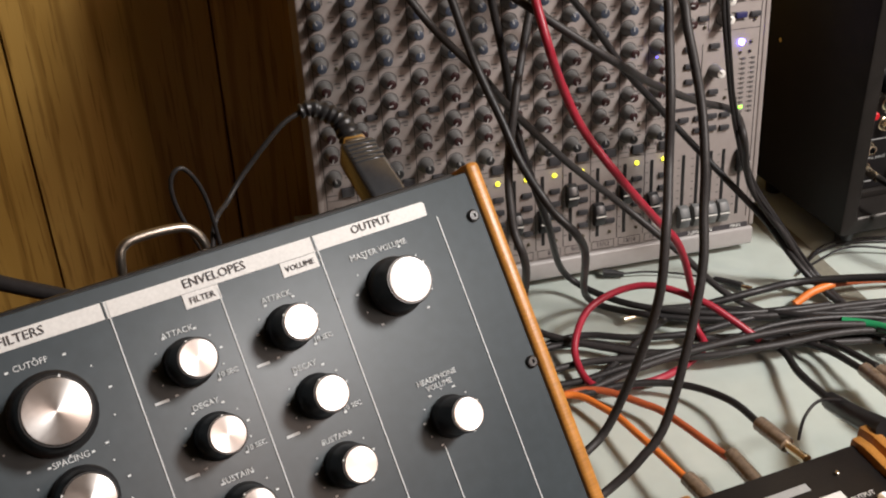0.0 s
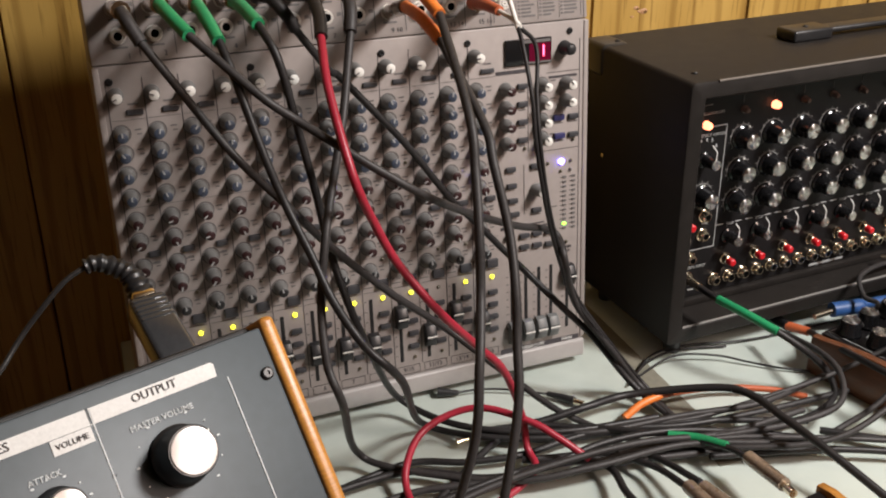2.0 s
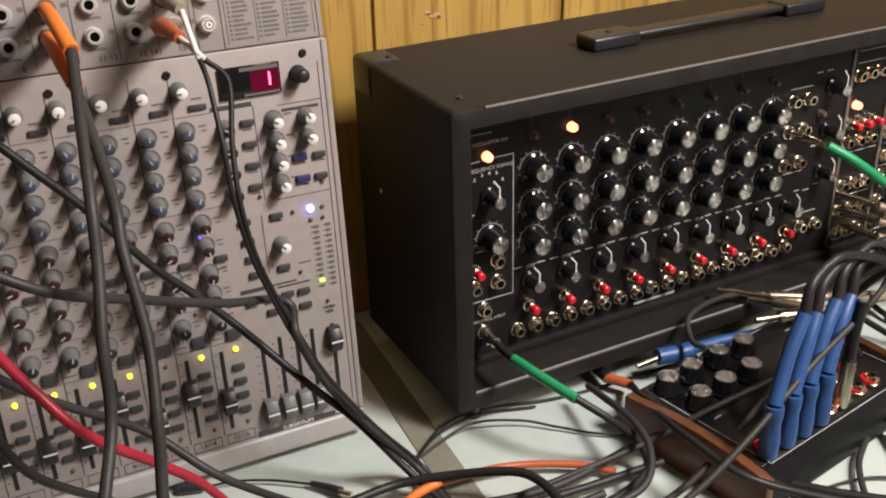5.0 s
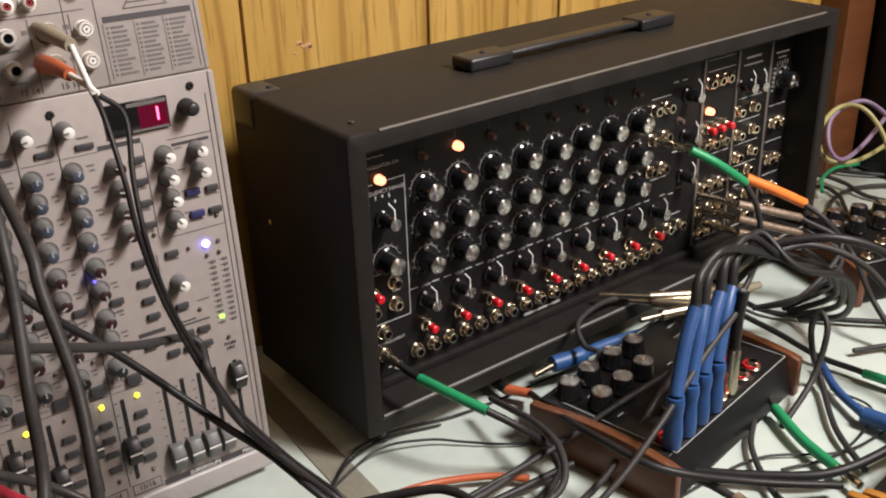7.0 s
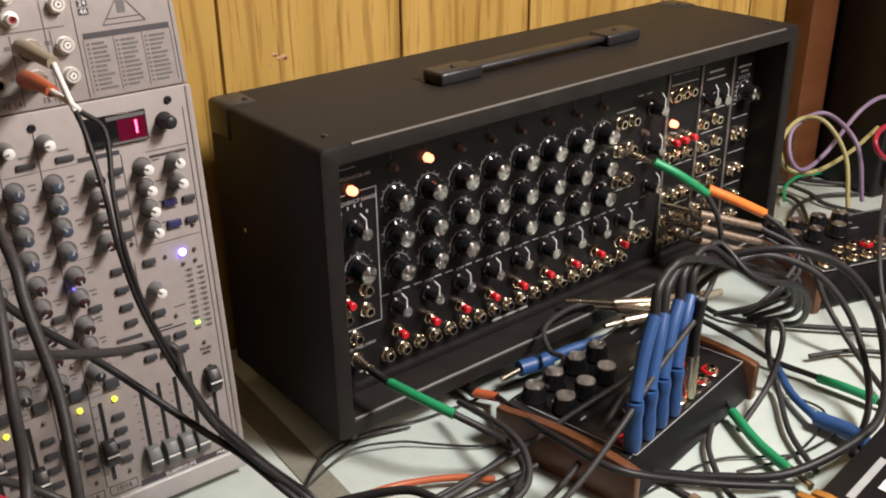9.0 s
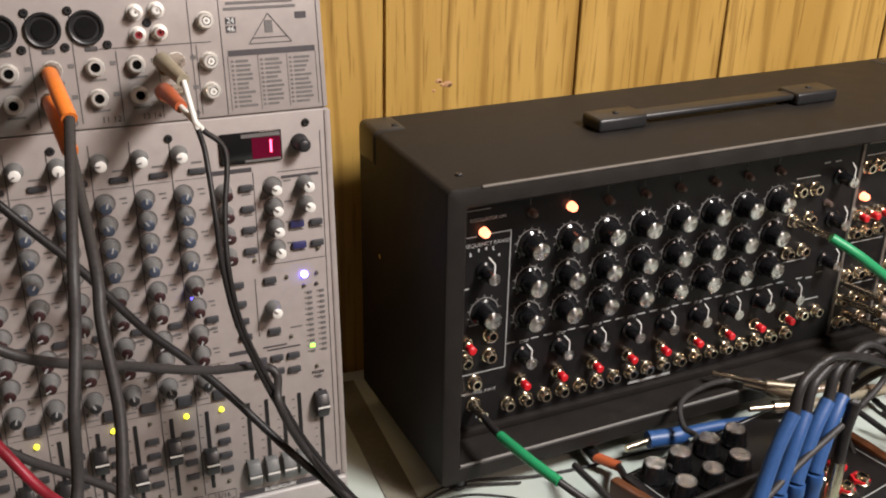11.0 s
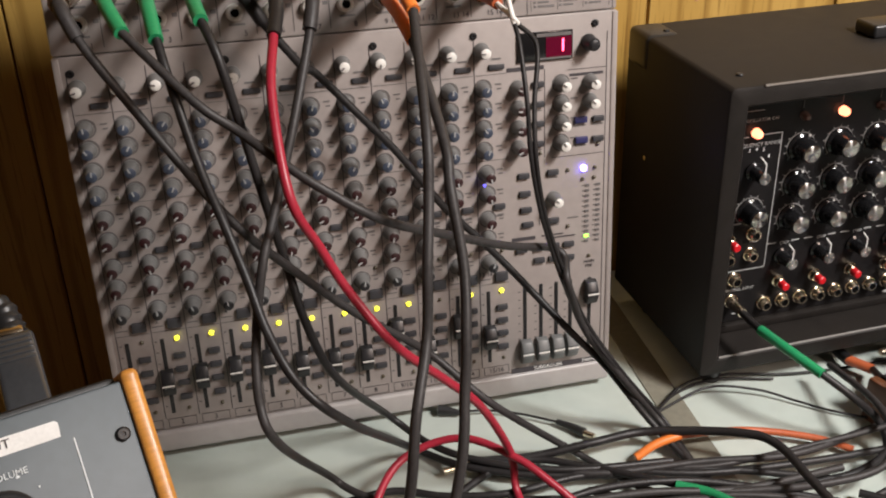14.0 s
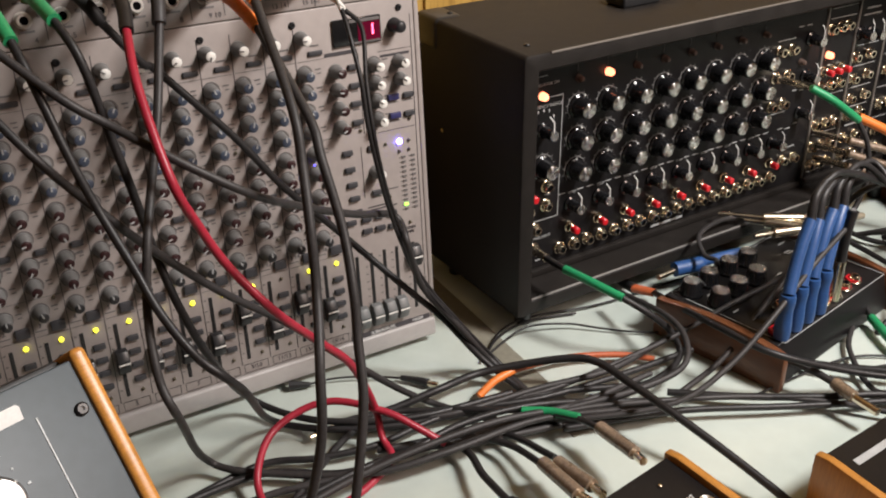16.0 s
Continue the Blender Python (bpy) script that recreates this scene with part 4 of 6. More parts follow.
for u, v, r in ((-0.0662, -0.0475, 0.0152), (-0.1292, -0.0490, 0.0112), (-0.1268, -0.0868, 0.0112), (-0.1255, -0.1240, 0.0112), (-0.0620, -0.1228, 0.0110), (-0.1818, -0.0485, 0.0116), (-0.1808, -0.0865, 0.0112), (-0.1788, -0.1230, 0.0112), (-0.2467, -0.0495, 0.0188), (-0.2458, -0.0905, 0.0145),
                (-0.2450, -0.135, 0.0145), (-0.1268, -0.162, 0.0112), (-0.1788, -0.162, 0.0112)):
    syn_knob(u, v, r, rk.uniform(-60, 60))
for u, v in ((-0.1080, -0.0600), (-0.1600, -0.0600), (-0.1060, -0.0980), (-0.1590, -0.0980)):
    part("lettering", lettering("lettering", "10 SEC", 0.0036, SYNINK), syn, at(u - 0.006, v + 0.0005, 0.0009))
for u, v in ((-0.1480, -0.0620), (-0.2000, -0.0620), (-0.1460, -0.1000), (-0.1985, -0.1000)):
    bar(syn_lines, u, v, 0.007, 0.0014)
bars("pale_print", syn_lines, SYNINK, syn, 0.0002)
for u, v in ((-0.0062, -0.0250), (-0.0028, -0.1132), (0.0, -0.2)):
    part("screw", lathe("screw", [(0.0036, 0), (0.0036, 0.0012), (0.0026, 0.0022), (0.0012, 0.0022), (0.001, 0.001), (0, 0.001)], [PLASTIC], 14), syn, at(min(u, -0.0040), v, 0.0))
BACK = pose(-0.454, -0.277, 0.289, 0, 0, 20)
SHELL = mat("dark glossy shell", (0.035, 0.038, 0.042), 0.14, scale=60, bump=0.05, coat=0.8)
PLUG = pose(-0.0410, 0.020, -0.014, -68, 0, -4)
part("connector", rbox("connector", (-0.0108, -0.009, -0.004), (0.0108, 0.009, 0.044), SHELL, 0.003, 3), syn, inv @ BACK @ PLUG, "ribbed dark metal multipin connector")
for q in range(5):
    part("rib", rbox("rib", (-0.0092, -0.0096, -0.0008), (0.0092, 0.0096, 0.0008), SHELL, 0.0006), syn, inv @ BACK @ PLUG @ pose(0, 0, 0.026 + q * 0.0034))
part("clamp", rbox("clamp", (-0.0065, -0.0075, 0.044), (0.0065, 0.0075, 0.049), CHROME, 0.0015), syn, inv @ BACK @ PLUG, "bright metal cable clamp")
part("boot", tube("boot", [(-0.0370, 0.0650, 0.0035), (-0.0372, 0.0700, 0.0090), (-0.0385, 0.0766, 0.0150), (-0.0446, 0.0822, 0.0200), (-0.0530, 0.0853, 0.0240), (-0.0600, 0.0867, 0.0230)], lambda s_: 0.0078 - 0.0036 * s_ + 0.0006 * math.sin(s_ * 60), PLASTIC, 12), syn, inv @ BACK, "ribbed black rubber boot")
part("lead", tube("lead", [(-0.0590, 0.0866, 0.0233), (-0.0717, 0.0867, 0.0180), (-0.0856, 0.0865, 0.0070), (-0.1004, 0.0866, -0.0070), (-0.1133, 0.0806, -0.0170), (-0.1295, 0.0652, -0.0240), (-0.140, 0.05, -0.06)], 0.0016, CABLE_BLACK), syn, inv @ BACK, "thin black lead")
part("bail", tube("bail", [(-0.192, 0.028, -0.035), (-0.1915, 0.028, -0.008), (-0.188, 0.030, 0.0005), (-0.178, 0.031, 0.0025), (-0.160, 0.031, 0.0015), (-0.152, 0.030, -0.002), (-0.147, 0.028, -0.012), (-0.146, 0.028, -0.035)], 0.0026, mat("dull steel", (0.42, 0.38, 0.33), 0.35, metal=1.0, scale=60), 10), syn, inv @ BACK, "bent steel bail")
part("loop_lead", tube("loop_lead", [(-0.128, 0.06, -0.04), (-0.133, 0.06, 0.000), (-0.142, 0.06, 0.019), (-0.150, 0.06, 0.015), (-0.149, 0.06, -0.004), (-0.137, 0.06, -0.04)], 0.0013, CABLE_BLACK), syn, inv @ BACK)
part("rear_lead", tube("rear_lead", [(-0.30, 0.10, 0.01), (-0.25, 0.06, -0.012), (-0.205, 0.03, -0.03), (-0.19, 0.02, -0.06)], 0.0042, CABLE_BLACK), syn, inv @ BACK)

# ---- pedals and control boxes ----
CHEEK_TOP = mat("amber wood", (0.40, 0.175, 0.035), 0.35, var=0.2, scale=40, stretch=(3, 0.25, 3), bump=0.2)
PEDAL_KNOB = (lathe("knob", [(0.0098, 0), (0.0098, 0.003), (0.0086, 0.0045), (0.0078, 0.0165), (0.0070, 0.0180), (0, 0.0180)], [GLOSS], 18), lathe("disc", [(0.0064, 0.0178), (0.0064, 0.0190), (0, 0.0190)], [SATIN], 18))

BOX_KNOB = (lathe("knob", [(0.0124, 0), (0.0124, 0.003), (0.0112, 0.0045), (0.0102, 0.0150), (0.0094, 0.0165), (0, 0.0165)], [GLOSS], 20), lathe("disc", [(0.0090, 0.0163), (0.0090, 0.0174), (0, 0.0174)], [SPUN], 20))


def cheek(parent, x, w, d, h, arch, top_mat):
    n = 14
    outline = [(0, 0), (d, 0), (d, h * 0.96)] + [(d - d * (i + 1) / (n + 1), h * (0.93 + arch * math.sin(math.pi * (i + 1) / (n + 1)))) for i in range(n)] + [(0, h * 0.90)]
    m = Matrix.Translation((x, 0, 0)) @ Matrix(((0, 0, 1, 0), (1, 0, 0, 0), (0, 1, 0, 0), (0, 0, 0, 1)))
    return part("wood_cheek", prism("wood_cheek", outline, w, top_mat, 0.002), parent, m, "varnished wooden side cheek")


def control_box(x, y, yaw, w, d, h, label, seed, busy):
    r = random.Random(seed)
    ob = thing("control_box", pose(x, y, 0, 0, 0, yaw), label, "effects unit", "control boxes on the table")
    cheek(ob, 0, 0.010, d, h, 0.16, BROWN_WOOD)
    cheek(ob, w - 0.010, 0.010, d, h, 0.16, BROWN_WOOD)
    part("housing", prism("housing", [(0.004, 0.003), (d - 0.004, 0.003), (d - 0.004, h), (0.014, h - 0.001), (0.004, 0.006)], w - 0.0204, PANEL_BLACK, 0.001), ob, Matrix.Translation((0.0102, 0, 0)) @ Matrix(((0, 0, 1, 0), (1, 0, 0, 0), (0, 1, 0, 0), (0, 0, 0, 1))))
    line = []
    for a, b, e, f in ((0.018, 0.011, w - 0.018, 0.011), (0.018, d - 0.008, w - 0.018, d - 0.012)):
        bar(line, (a + e) / 2, b, e - a, 0.0009)
    for a in (0.018, w - 0.018):
        bar(line, a, d / 2 + 0.0015, 0.0009, d - 0.019)
    for i in range(14):
        bar(line, r.uniform(0.03, w - 0.03), r.uniform(0.03, d - 0.02), r.uniform(0.006, 0.014), 0.0016)
    bars("white_outline", line, PALEINK, ob, h + 0.0002)
    for x_, y_ in ((0.030, 0.022), (0.061, 0.022), (0.098, 0.022), (0.130, 0.025), (0.034, 0.054), (0.067, 0.054), (0.102, 0.054)):
        k = part("knob", BOX_KNOB[0], ob, at(x_, d - y_, h, r.uniform(0, 360)))
        part("disc", BOX_KNOB[1], k, None, "bright metal disc")
    for i in range(int((w - 0.05) / 0.0215)):
        j = part("jack_socket", MJACK, ob, at(0.029 + i * 0.0215, 0.025, h))
        part("hole", MBORE_CAP, j)
        if busy and i in (0, 4, 6, 7):
            part("red_nut", lathe("red_nut", [(0.0084, 0), (0.0084, 0.004), (0.0060, 0.0045), (0.0060, 0.0), (0.0084, 0)], [RED_PLASTIC], 6), ob, at(0.029 + i * 0.0215, 0.027, h + 0.0003), "red socket nut")
        if i > 1:
            j = part("jack_socket", MJACK, ob, at(0.029 + i * 0.0215, 0.050, h))
            part("hole", MBORE_CAP, j)
            if (i + seed) % 3 == 0:
                part("red_nut", lathe("red_nut", [(0.0084, 0), (0.0084, 0.004), (0.0060, 0.0045), (0.0060, 0.0), (0.0084, 0)], [RED_PLASTIC], 6), ob, at(0.029 + i * 0.0215, 0.050, h + 0.0003), "red socket nut")
    part("lamp", lathe("lamp", [(0.002, 0), (0.002, 0.002), (0, 0.0034)], [glow("lit red lamp", (1, 0.05, 0.05), 4.0)], 10), ob, at(0.112, d - 0.052, h), "small lit red lamp")
    return ob


control_box(0.171, -0.200, 14, 0.236, 0.150, 0.045, "black control box with brown wooden cheeks and blue plugs", 2, True)
control_box(0.592, -0.068, -13, 0.236, 0.140, 0.048, "black control box with brown wooden cheeks and many sockets", 5, False)
control_box(0.640, -0.245, -13, 0.236, 0.140, 0.048, "black control box with brown wooden cheeks beside another", 7, True)


def pedal(x, y, yaw, w, label, seed, name=""):
    """x, y: the rear left corner; the front points away from the wall."""
    r = random.Random(seed)
    d, h0, h1 = 0.215, 0.062, 0.040
    ob = thing("effects_pedal", pose(x, y, 0, 0, 0, yaw), label, "effects pedal", "row of effects pedals")
    swap = Matrix(((0, 0, 1, 0), (1, 0, 0, 0), (0, 1, 0, 0), (0, 0, 0, 1)))
    part("housing", prism("housing", [(-d, 0.004), (-0.003, 0.004), (-0.003, h0 - 0.002), (-d, h1 - 0.002)], w - 0.0164, PANEL_BLACK, 0.0015), ob, Matrix.Translation((0.0082, 0, 0)) @ swap)
    for a in (0, w - 0.008):
        part("wood_cheek", prism("wood_cheek", [(-d - 0.002, 0), (0, 0), (0, h0 + 0.001), (-0.012, h0 + 0.0025), (-d - 0.002, h1 + 0.002)], 0.008, CHEEK_TOP, 0.0015), ob, Matrix.Translation((a, 0, 0)) @ swap, "amber varnished wooden cheek")
    top = Matrix.Translation((0.008, -0.003, h0 - 0.0018)) @ pose(0, 0, 0, math.degrees(math.atan2(h0 - h1, d)), 0, 0)
    u = w - 0.016
    part("name_plate", rbox("name_plate", (u * 0.30, -0.046, 0.0), (u * 0.72, -0.031, 0.0006), WHITEINK, 0.0), ob, top, "white name plate")
    t = []
    bar(t, u * 0.34, -0.020, u * 0.50, 0.0062)
    bar(t, u * 0.48, -0.056, u * 0.36, 0.0030)
    for i in range(6):
        bar(t, u * r.uniform(0.1, 0.9), -0.070 - 0.02 * i, r.uniform(0.008, 0.02), 0.0018)
    q = bars("white_print", t, PALEINK, ob, 0.0)
    q.matrix_basis = top
    if name:
        part("lettering", lettering("lettering", name, 0.0062, INK), ob, top @ at(u * 0.51, -0.0385, 0.0009))
    part("lettering", lettering("lettering", "OUTPUT", 0.0050, WHITEINK), ob, top @ at(u * 0.80, -0.040, 0.0005))
    for i in range(2):
        for j in range(2):
            k = part("knob", PEDAL_KNOB[0], ob, top @ at(u * (0.22 + 0.56 * i), -0.078 - 0.045 * j, 0))
            part("disc", PEDAL_KNOB[1], k, None, "bright metal disc")
    k = part("knob", PEDAL_KNOB[0], ob, top @ at(u * 0.82, -0.056, -0.006))
    part("disc", PEDAL_KNOB[1], k, None, "bright metal disc")
    part("lamp", lathe("lamp", [(0.0016, 0), (0.0016, 0.0016), (0, 0.003)], [CHROME], 10), ob, top @ at(u * 0.78, -0.018, 0))
    part("footswitch", lathe("footswitch", [(0.009, 0), (0.009, 0.004), (0.006, 0.005), (0.006, 0.012), (0.004, 0.014), (0, 0.0145)], [CHROME], 16), ob, top @ at(u * 0.5, -0.185, 0))
    for i in range(4):
        part("rear_socket", MJACK, ob, Matrix.Translation((0.030 + i * (w - 0.06) / 3, -0.003, 0.034)) @ pose(0, 0, 0, -90, 0, 0))
    return ob


pedal(-0.330, -0.334, 9.5, 0.150, "black effects pedal with amber wooden cheeks and white lettering", 1)
pedal(-0.178, -0.301, 11.5, 0.152, "black ring modulator pedal with amber wooden cheeks", 2, name="MODULATOR")
pedal(0.066, -0.331, 7.5, 0.176, "black delay pedal with amber wooden cheeks", 3, name="DELAY")
pedal(0.2445, -0.3145, 11.5, 0.152, "black oscillator pedal with amber wooden cheeks and white plate", 4, name="VCO")

# ---- beyond the cabinet ----
solid("door_post", rbox("door_post", (0.910, 0.215, -0.75), (0.972, 0.2605, 2.35), BROWN_WOOD, 0.003), Matrix(), "dark red-brown wooden door post against the panelling", "post", kind="structure")
# Flat dark brown panel to the right of the post.
solid("dark_panel", rbox("dark_panel", (0.973, 0.238, -0.75), (1.75, 0.2605, 2.10), mat("dark panel brown", (0.035, 0.020, 0.013), 0.5, var=0.25, scale=30, stretch=(3, 1, 0.2)), 0.002), Matrix(), "flat dark brown panel beside the panelling", "door", kind="structure")
spk = thing("loudspeaker", pose(0.965, 0.105, 0, 0, 0, -6), "tall black loudspeaker cabinet standing on the table", "loudspeaker")
part("box", rbox("box", (0, 0, 0.002), (0.33, 0.115, 0.52), PANEL_BLACK, 0.006, 3), spk)
part("grille", rbox("grille", (0.012, -0.008, 0.016), (0.318, 0.0005, 0.505), mat("dark blue black cloth", (0.012, 0.012, 0.022), 0.9, var=0.3, scale=300, bump=0.6), 0.004), spk, None, "dark cloth grille")

# ---- cables ----
def mixer_plug(owner, k, row, tip, material, ring):
    """A jack plug reaching from a socket of the mixer's connector panel out to its tip."""
    a, b = MIX @ CON @ Vector((jack_u(k), (0.0438, 0.0222)[row], 0.004)), Vector(tip)
    part("strain_relief", tube("strain_relief", [a, a.lerp(b, 0.5), b], 0.0064, material, straight=True), owner, None, "clear brown strain relief" if material is TUBE else "")
    if ring:
        part("collar", tube("collar", [a.lerp(b, 0.90), a.lerp(b, 1.02)], 0.0070, CHROME, straight=True), owner, None, "silver ring")


c = thing("audio_cable", Matrix(), "long black cable plugged into the mixer and lying on the table", "cable", "tangle of cables")
mixer_plug(c, 1, 0, (-0.493, -0.015, 0.412), TUBE, True)
part("sleeve", tube("sleeve", [(-0.493, -0.015, 0.412), (-0.49, -0.023, 0.406), (-0.483, -0.032, 0.392)], 0.0050, CABLE_GREY), c)
part("cord", tube("cord", [(-0.484, -0.031, 0.394), (-0.47, -0.042, 0.373), (-0.430, -0.056, 0.311), (-0.398, -0.088, 0.277), (-0.366, -0.080, 0.236), (-0.319, -0.072, 0.185), (-0.263, -0.054, 0.130), (-0.217, -0.076, 0.089), (-0.142, -0.054, 0.012), (-0.095, -0.115, 0.010), (-0.048, -0.143, 0.010)], 0.0032, CABLE_GREY), c)
c = thing("audio_cable", Matrix(), "black cable with green sleeve hanging across the mixer", "cable", "tangle of cables")
mixer_plug(c, 2, 0, (-0.466, -0.012, 0.414), TUBE, True)
part("sleeve", tube("sleeve", [(-0.466, -0.012, 0.414), (-0.461, -0.03, 0.409), (-0.452, -0.055, 0.4)], 0.0050, CABLE_GREEN), c, None, "green plug sleeve")
part("cord", tube("cord", [(-0.453, -0.053, 0.401), (-0.412, -0.086, 0.362), (-0.388, -0.092, 0.343), (-0.363, -0.112, 0.327), (-0.337, -0.123, 0.309), (-0.301, -0.123, 0.284), (-0.252, -0.084, 0.248), (-0.199, -0.054, 0.217), (-0.157, -0.024, 0.195), (-0.144, -0.024, 0.185), (-0.147, -0.045, 0.172), (-0.125, -0.029, 0.116), (-0.093, -0.042, 0.069), (-0.057, -0.042, 0.020), (-0.045, -0.092, 0.008)], 0.0032, CABLE_GREY), c)
c = thing("audio_cable", Matrix(), "black cable with green sleeve hanging from the mixer", "cable", "tangle of cables")
mixer_plug(c, 3, 0, (-0.439, -0.008, 0.411), TUBE, True)
part("sleeve", tube("sleeve", [(-0.439, -0.008, 0.411), (-0.436, -0.028, 0.405), (-0.432, -0.055, 0.394)], 0.0050, CABLE_GREEN), c, None, "green plug sleeve")
part("cord", tube("cord", [(-0.432, -0.053, 0.395), (-0.426, -0.073, 0.372), (-0.414, -0.095, 0.322), (-0.403, -0.107, 0.286), (-0.392, -0.130, 0.255), (-0.383, -0.152, 0.228), (-0.367, -0.174, 0.200), (-0.338, -0.166, 0.160), (-0.279, -0.029, 0.020), (-0.236, -0.056, 0.012), (-0.178, -0.081, 0.012), (-0.107, -0.096, 0.012)], 0.0032, CABLE_BLACK), c)
c = thing("audio_cable", Matrix(), "black cable with green sleeve hanging from the mixer", "cable", "tangle of cables")
mixer_plug(c, 4, 0, (-0.411, 0.002, 0.41), TUBE, True)
part("sleeve", tube("sleeve", [(-0.411, 0.002, 0.41), (-0.408, -0.02, 0.409), (-0.403, -0.05, 0.403)], 0.0050, CABLE_GREEN), c, None, "green plug sleeve")
part("cord", tube("cord", [(-0.403, -0.048, 0.403), (-0.394, -0.068, 0.381), (-0.384, -0.073, 0.330), (-0.374, -0.077, 0.277), (-0.365, -0.071, 0.229), (-0.356, -0.084, 0.188), (-0.337, -0.078, 0.134), (-0.291, 0.005, 0.030), (-0.258, -0.027, 0.016), (-0.217, -0.060, 0.016), (-0.154, -0.084, 0.016), (-0.062, -0.088, 0.012)], 0.0032, CABLE_BLACK), c)
c = thing("audio_cable", Matrix(), "black cable with angled plug running down the mixer", "cable", "tangle of cables")
mixer_plug(c, 5, 0, (-0.382, 0.03, 0.407), PLASTIC, False)
part("sleeve", tube("sleeve", [(-0.383, 0.032, 0.407), (-0.378, 0.021, 0.404), (-0.37, 0.014, 0.394), (-0.363, 0.013, 0.382)], 0.0050, CABLE_BLACK), c)
part("cord", tube("cord", [(-0.364, 0.013, 0.383), (-0.338, 0.016, 0.347), (-0.328, 0.021, 0.339), (-0.296, 0.019, 0.302), (-0.270, 0.018, 0.271), (-0.234, 0.015, 0.221), (-0.206, 0.014, 0.190), (-0.177, 0.007, 0.157), (-0.134, -0.020, 0.109), (-0.105, -0.031, 0.077), (-0.071, -0.047, 0.030), (-0.048, -0.083, 0.008), (-0.035, -0.130, 0.008)], 0.0032, CABLE_BLACK), c)
c = thing("audio_cable", Matrix(), "red cable hanging from the mixer and looping on the table", "cable", "tangle of cables")
mixer_plug(c, 6, 0, (-0.355, 0.004, 0.411), PLASTIC, False)
part("sleeve", tube("sleeve", [(-0.355, 0.006, 0.411), (-0.354, -0.01, 0.41), (-0.354, -0.03, 0.401), (-0.358, -0.05, 0.39)], 0.0050, CABLE_BLACK), c, None, "black angled plug")
part("cord", tube("cord", [(-0.358, -0.048, 0.391), (-0.364, -0.09, 0.362), (-0.360, -0.133, 0.312), (-0.344, -0.126, 0.271), (-0.327, -0.128, 0.236), (-0.300, -0.140, 0.198), (-0.263, -0.123, 0.152), (-0.234, -0.114, 0.116), (-0.205, -0.091, 0.050), (-0.202, -0.098, 0.020), (-0.203, -0.119, 0.012), (-0.230, -0.136, 0.008), (-0.262, -0.148, 0.008), (-0.292, -0.148, 0.008), (-0.316, -0.142, 0.010), (-0.319, -0.111, 0.014), (-0.312, -0.090, 0.025), (-0.291, -0.066, 0.035), (-0.259, -0.060, 0.045), (-0.230, -0.070, 0.050), (-0.198, -0.097, 0.045), (-0.179, -0.115, 0.035), (-0.158, -0.133, 0.020)], 0.0033, CABLE_RED), c)
c = thing("audio_cable", Matrix(), "dark grey cable with angled plug hanging from the mixer", "cable", "tangle of cables")
mixer_plug(c, 7, 0, (-0.328, -0.008, 0.412), TUBE, True)
part("sleeve", tube("sleeve", [(-0.328, -0.008, 0.412), (-0.3285, -0.018, 0.411), (-0.33, -0.03, 0.404), (-0.334, -0.042, 0.39)], 0.0050, CABLE_GREY), c)
part("cord", tube("cord", [(-0.333, -0.04, 0.392), (-0.338, -0.05, 0.376), (-0.352, -0.08, 0.338), (-0.369, -0.105, 0.293), (-0.381, -0.128, 0.265), (-0.390, -0.143, 0.223), (-0.393, -0.166, 0.186), (-0.384, -0.169, 0.152), (-0.350, -0.063, 0.030), (-0.319, -0.079, 0.014), (-0.233, -0.132, 0.016), (-0.160, -0.146, 0.022), (-0.073, -0.145, 0.022), (0.003, -0.169, 0.022)], 0.0032, CABLE_GREY), c)
c = thing("audio_cable", Matrix(), "orange-sleeved black cable hanging from the mixer to the keyboard synthesizer", "cable", "tangle of cables")
mixer_plug(c, 9, 0, (-0.272, 0.012, 0.412), TUBE, False)
part("sleeve", tube("sleeve", [(-0.272, 0.012, 0.412), (-0.269, -0.015, 0.409), (-0.264, -0.043, 0.398)], 0.0050, CABLE_ORANGE), c, None, "orange sleeve")
part("cord", tube("cord", [(-0.264, -0.043, 0.398), (-0.272, -0.126, 0.345), (-0.276, -0.150, 0.309), (-0.282, -0.173, 0.273), (-0.286, -0.187, 0.232), (-0.300, -0.221, 0.197), (-0.310, -0.236, 0.141), (-0.336, -0.234, 0.050), (-0.362, -0.245, 0.030), (-0.385, -0.256, 0.020)], 0.0035, CABLE_GREY), c)
c = thing("audio_cable", Matrix(), "orange-sleeved black cable hanging from the mixer to the keyboard synthesizer", "cable", "tangle of cables")
mixer_plug(c, 9, 1, (-0.274, 0.01, 0.394), TUBE, False)
part("sleeve", tube("sleeve", [(-0.274, 0.01, 0.394), (-0.271, -0.02, 0.391), (-0.266, -0.05, 0.38)], 0.0050, CABLE_ORANGE), c, None, "orange sleeve")
part("cord", tube("cord", [(-0.266, -0.05, 0.38), (-0.261, -0.127, 0.337), (-0.262, -0.149, 0.314), (-0.259, -0.173, 0.270), (-0.263, -0.196, 0.234), (-0.267, -0.209, 0.204), (-0.276, -0.233, 0.158), (-0.305, -0.262, 0.070), (-0.328, -0.270, 0.040), (-0.353, -0.274, 0.020), (-0.380, -0.285, 0.015)], 0.0035, CABLE_GREY), c)
c = thing("audio_cable", Matrix(), "thin black twin cable with white split hanging from the mixer", "cable", "tangle of cables")
mixer_plug(c, 12, 0, (-0.198, 0.032, 0.407), CHROME, False)
part("plug", tube("plug", [(-0.199, 0.046, 0.407), (-0.197, 0.028, 0.408), (-0.191, 0.000, 0.405)], lambda s: 0.0066 - 0.0022 * s, TAN), c, None, "tan phono plug")
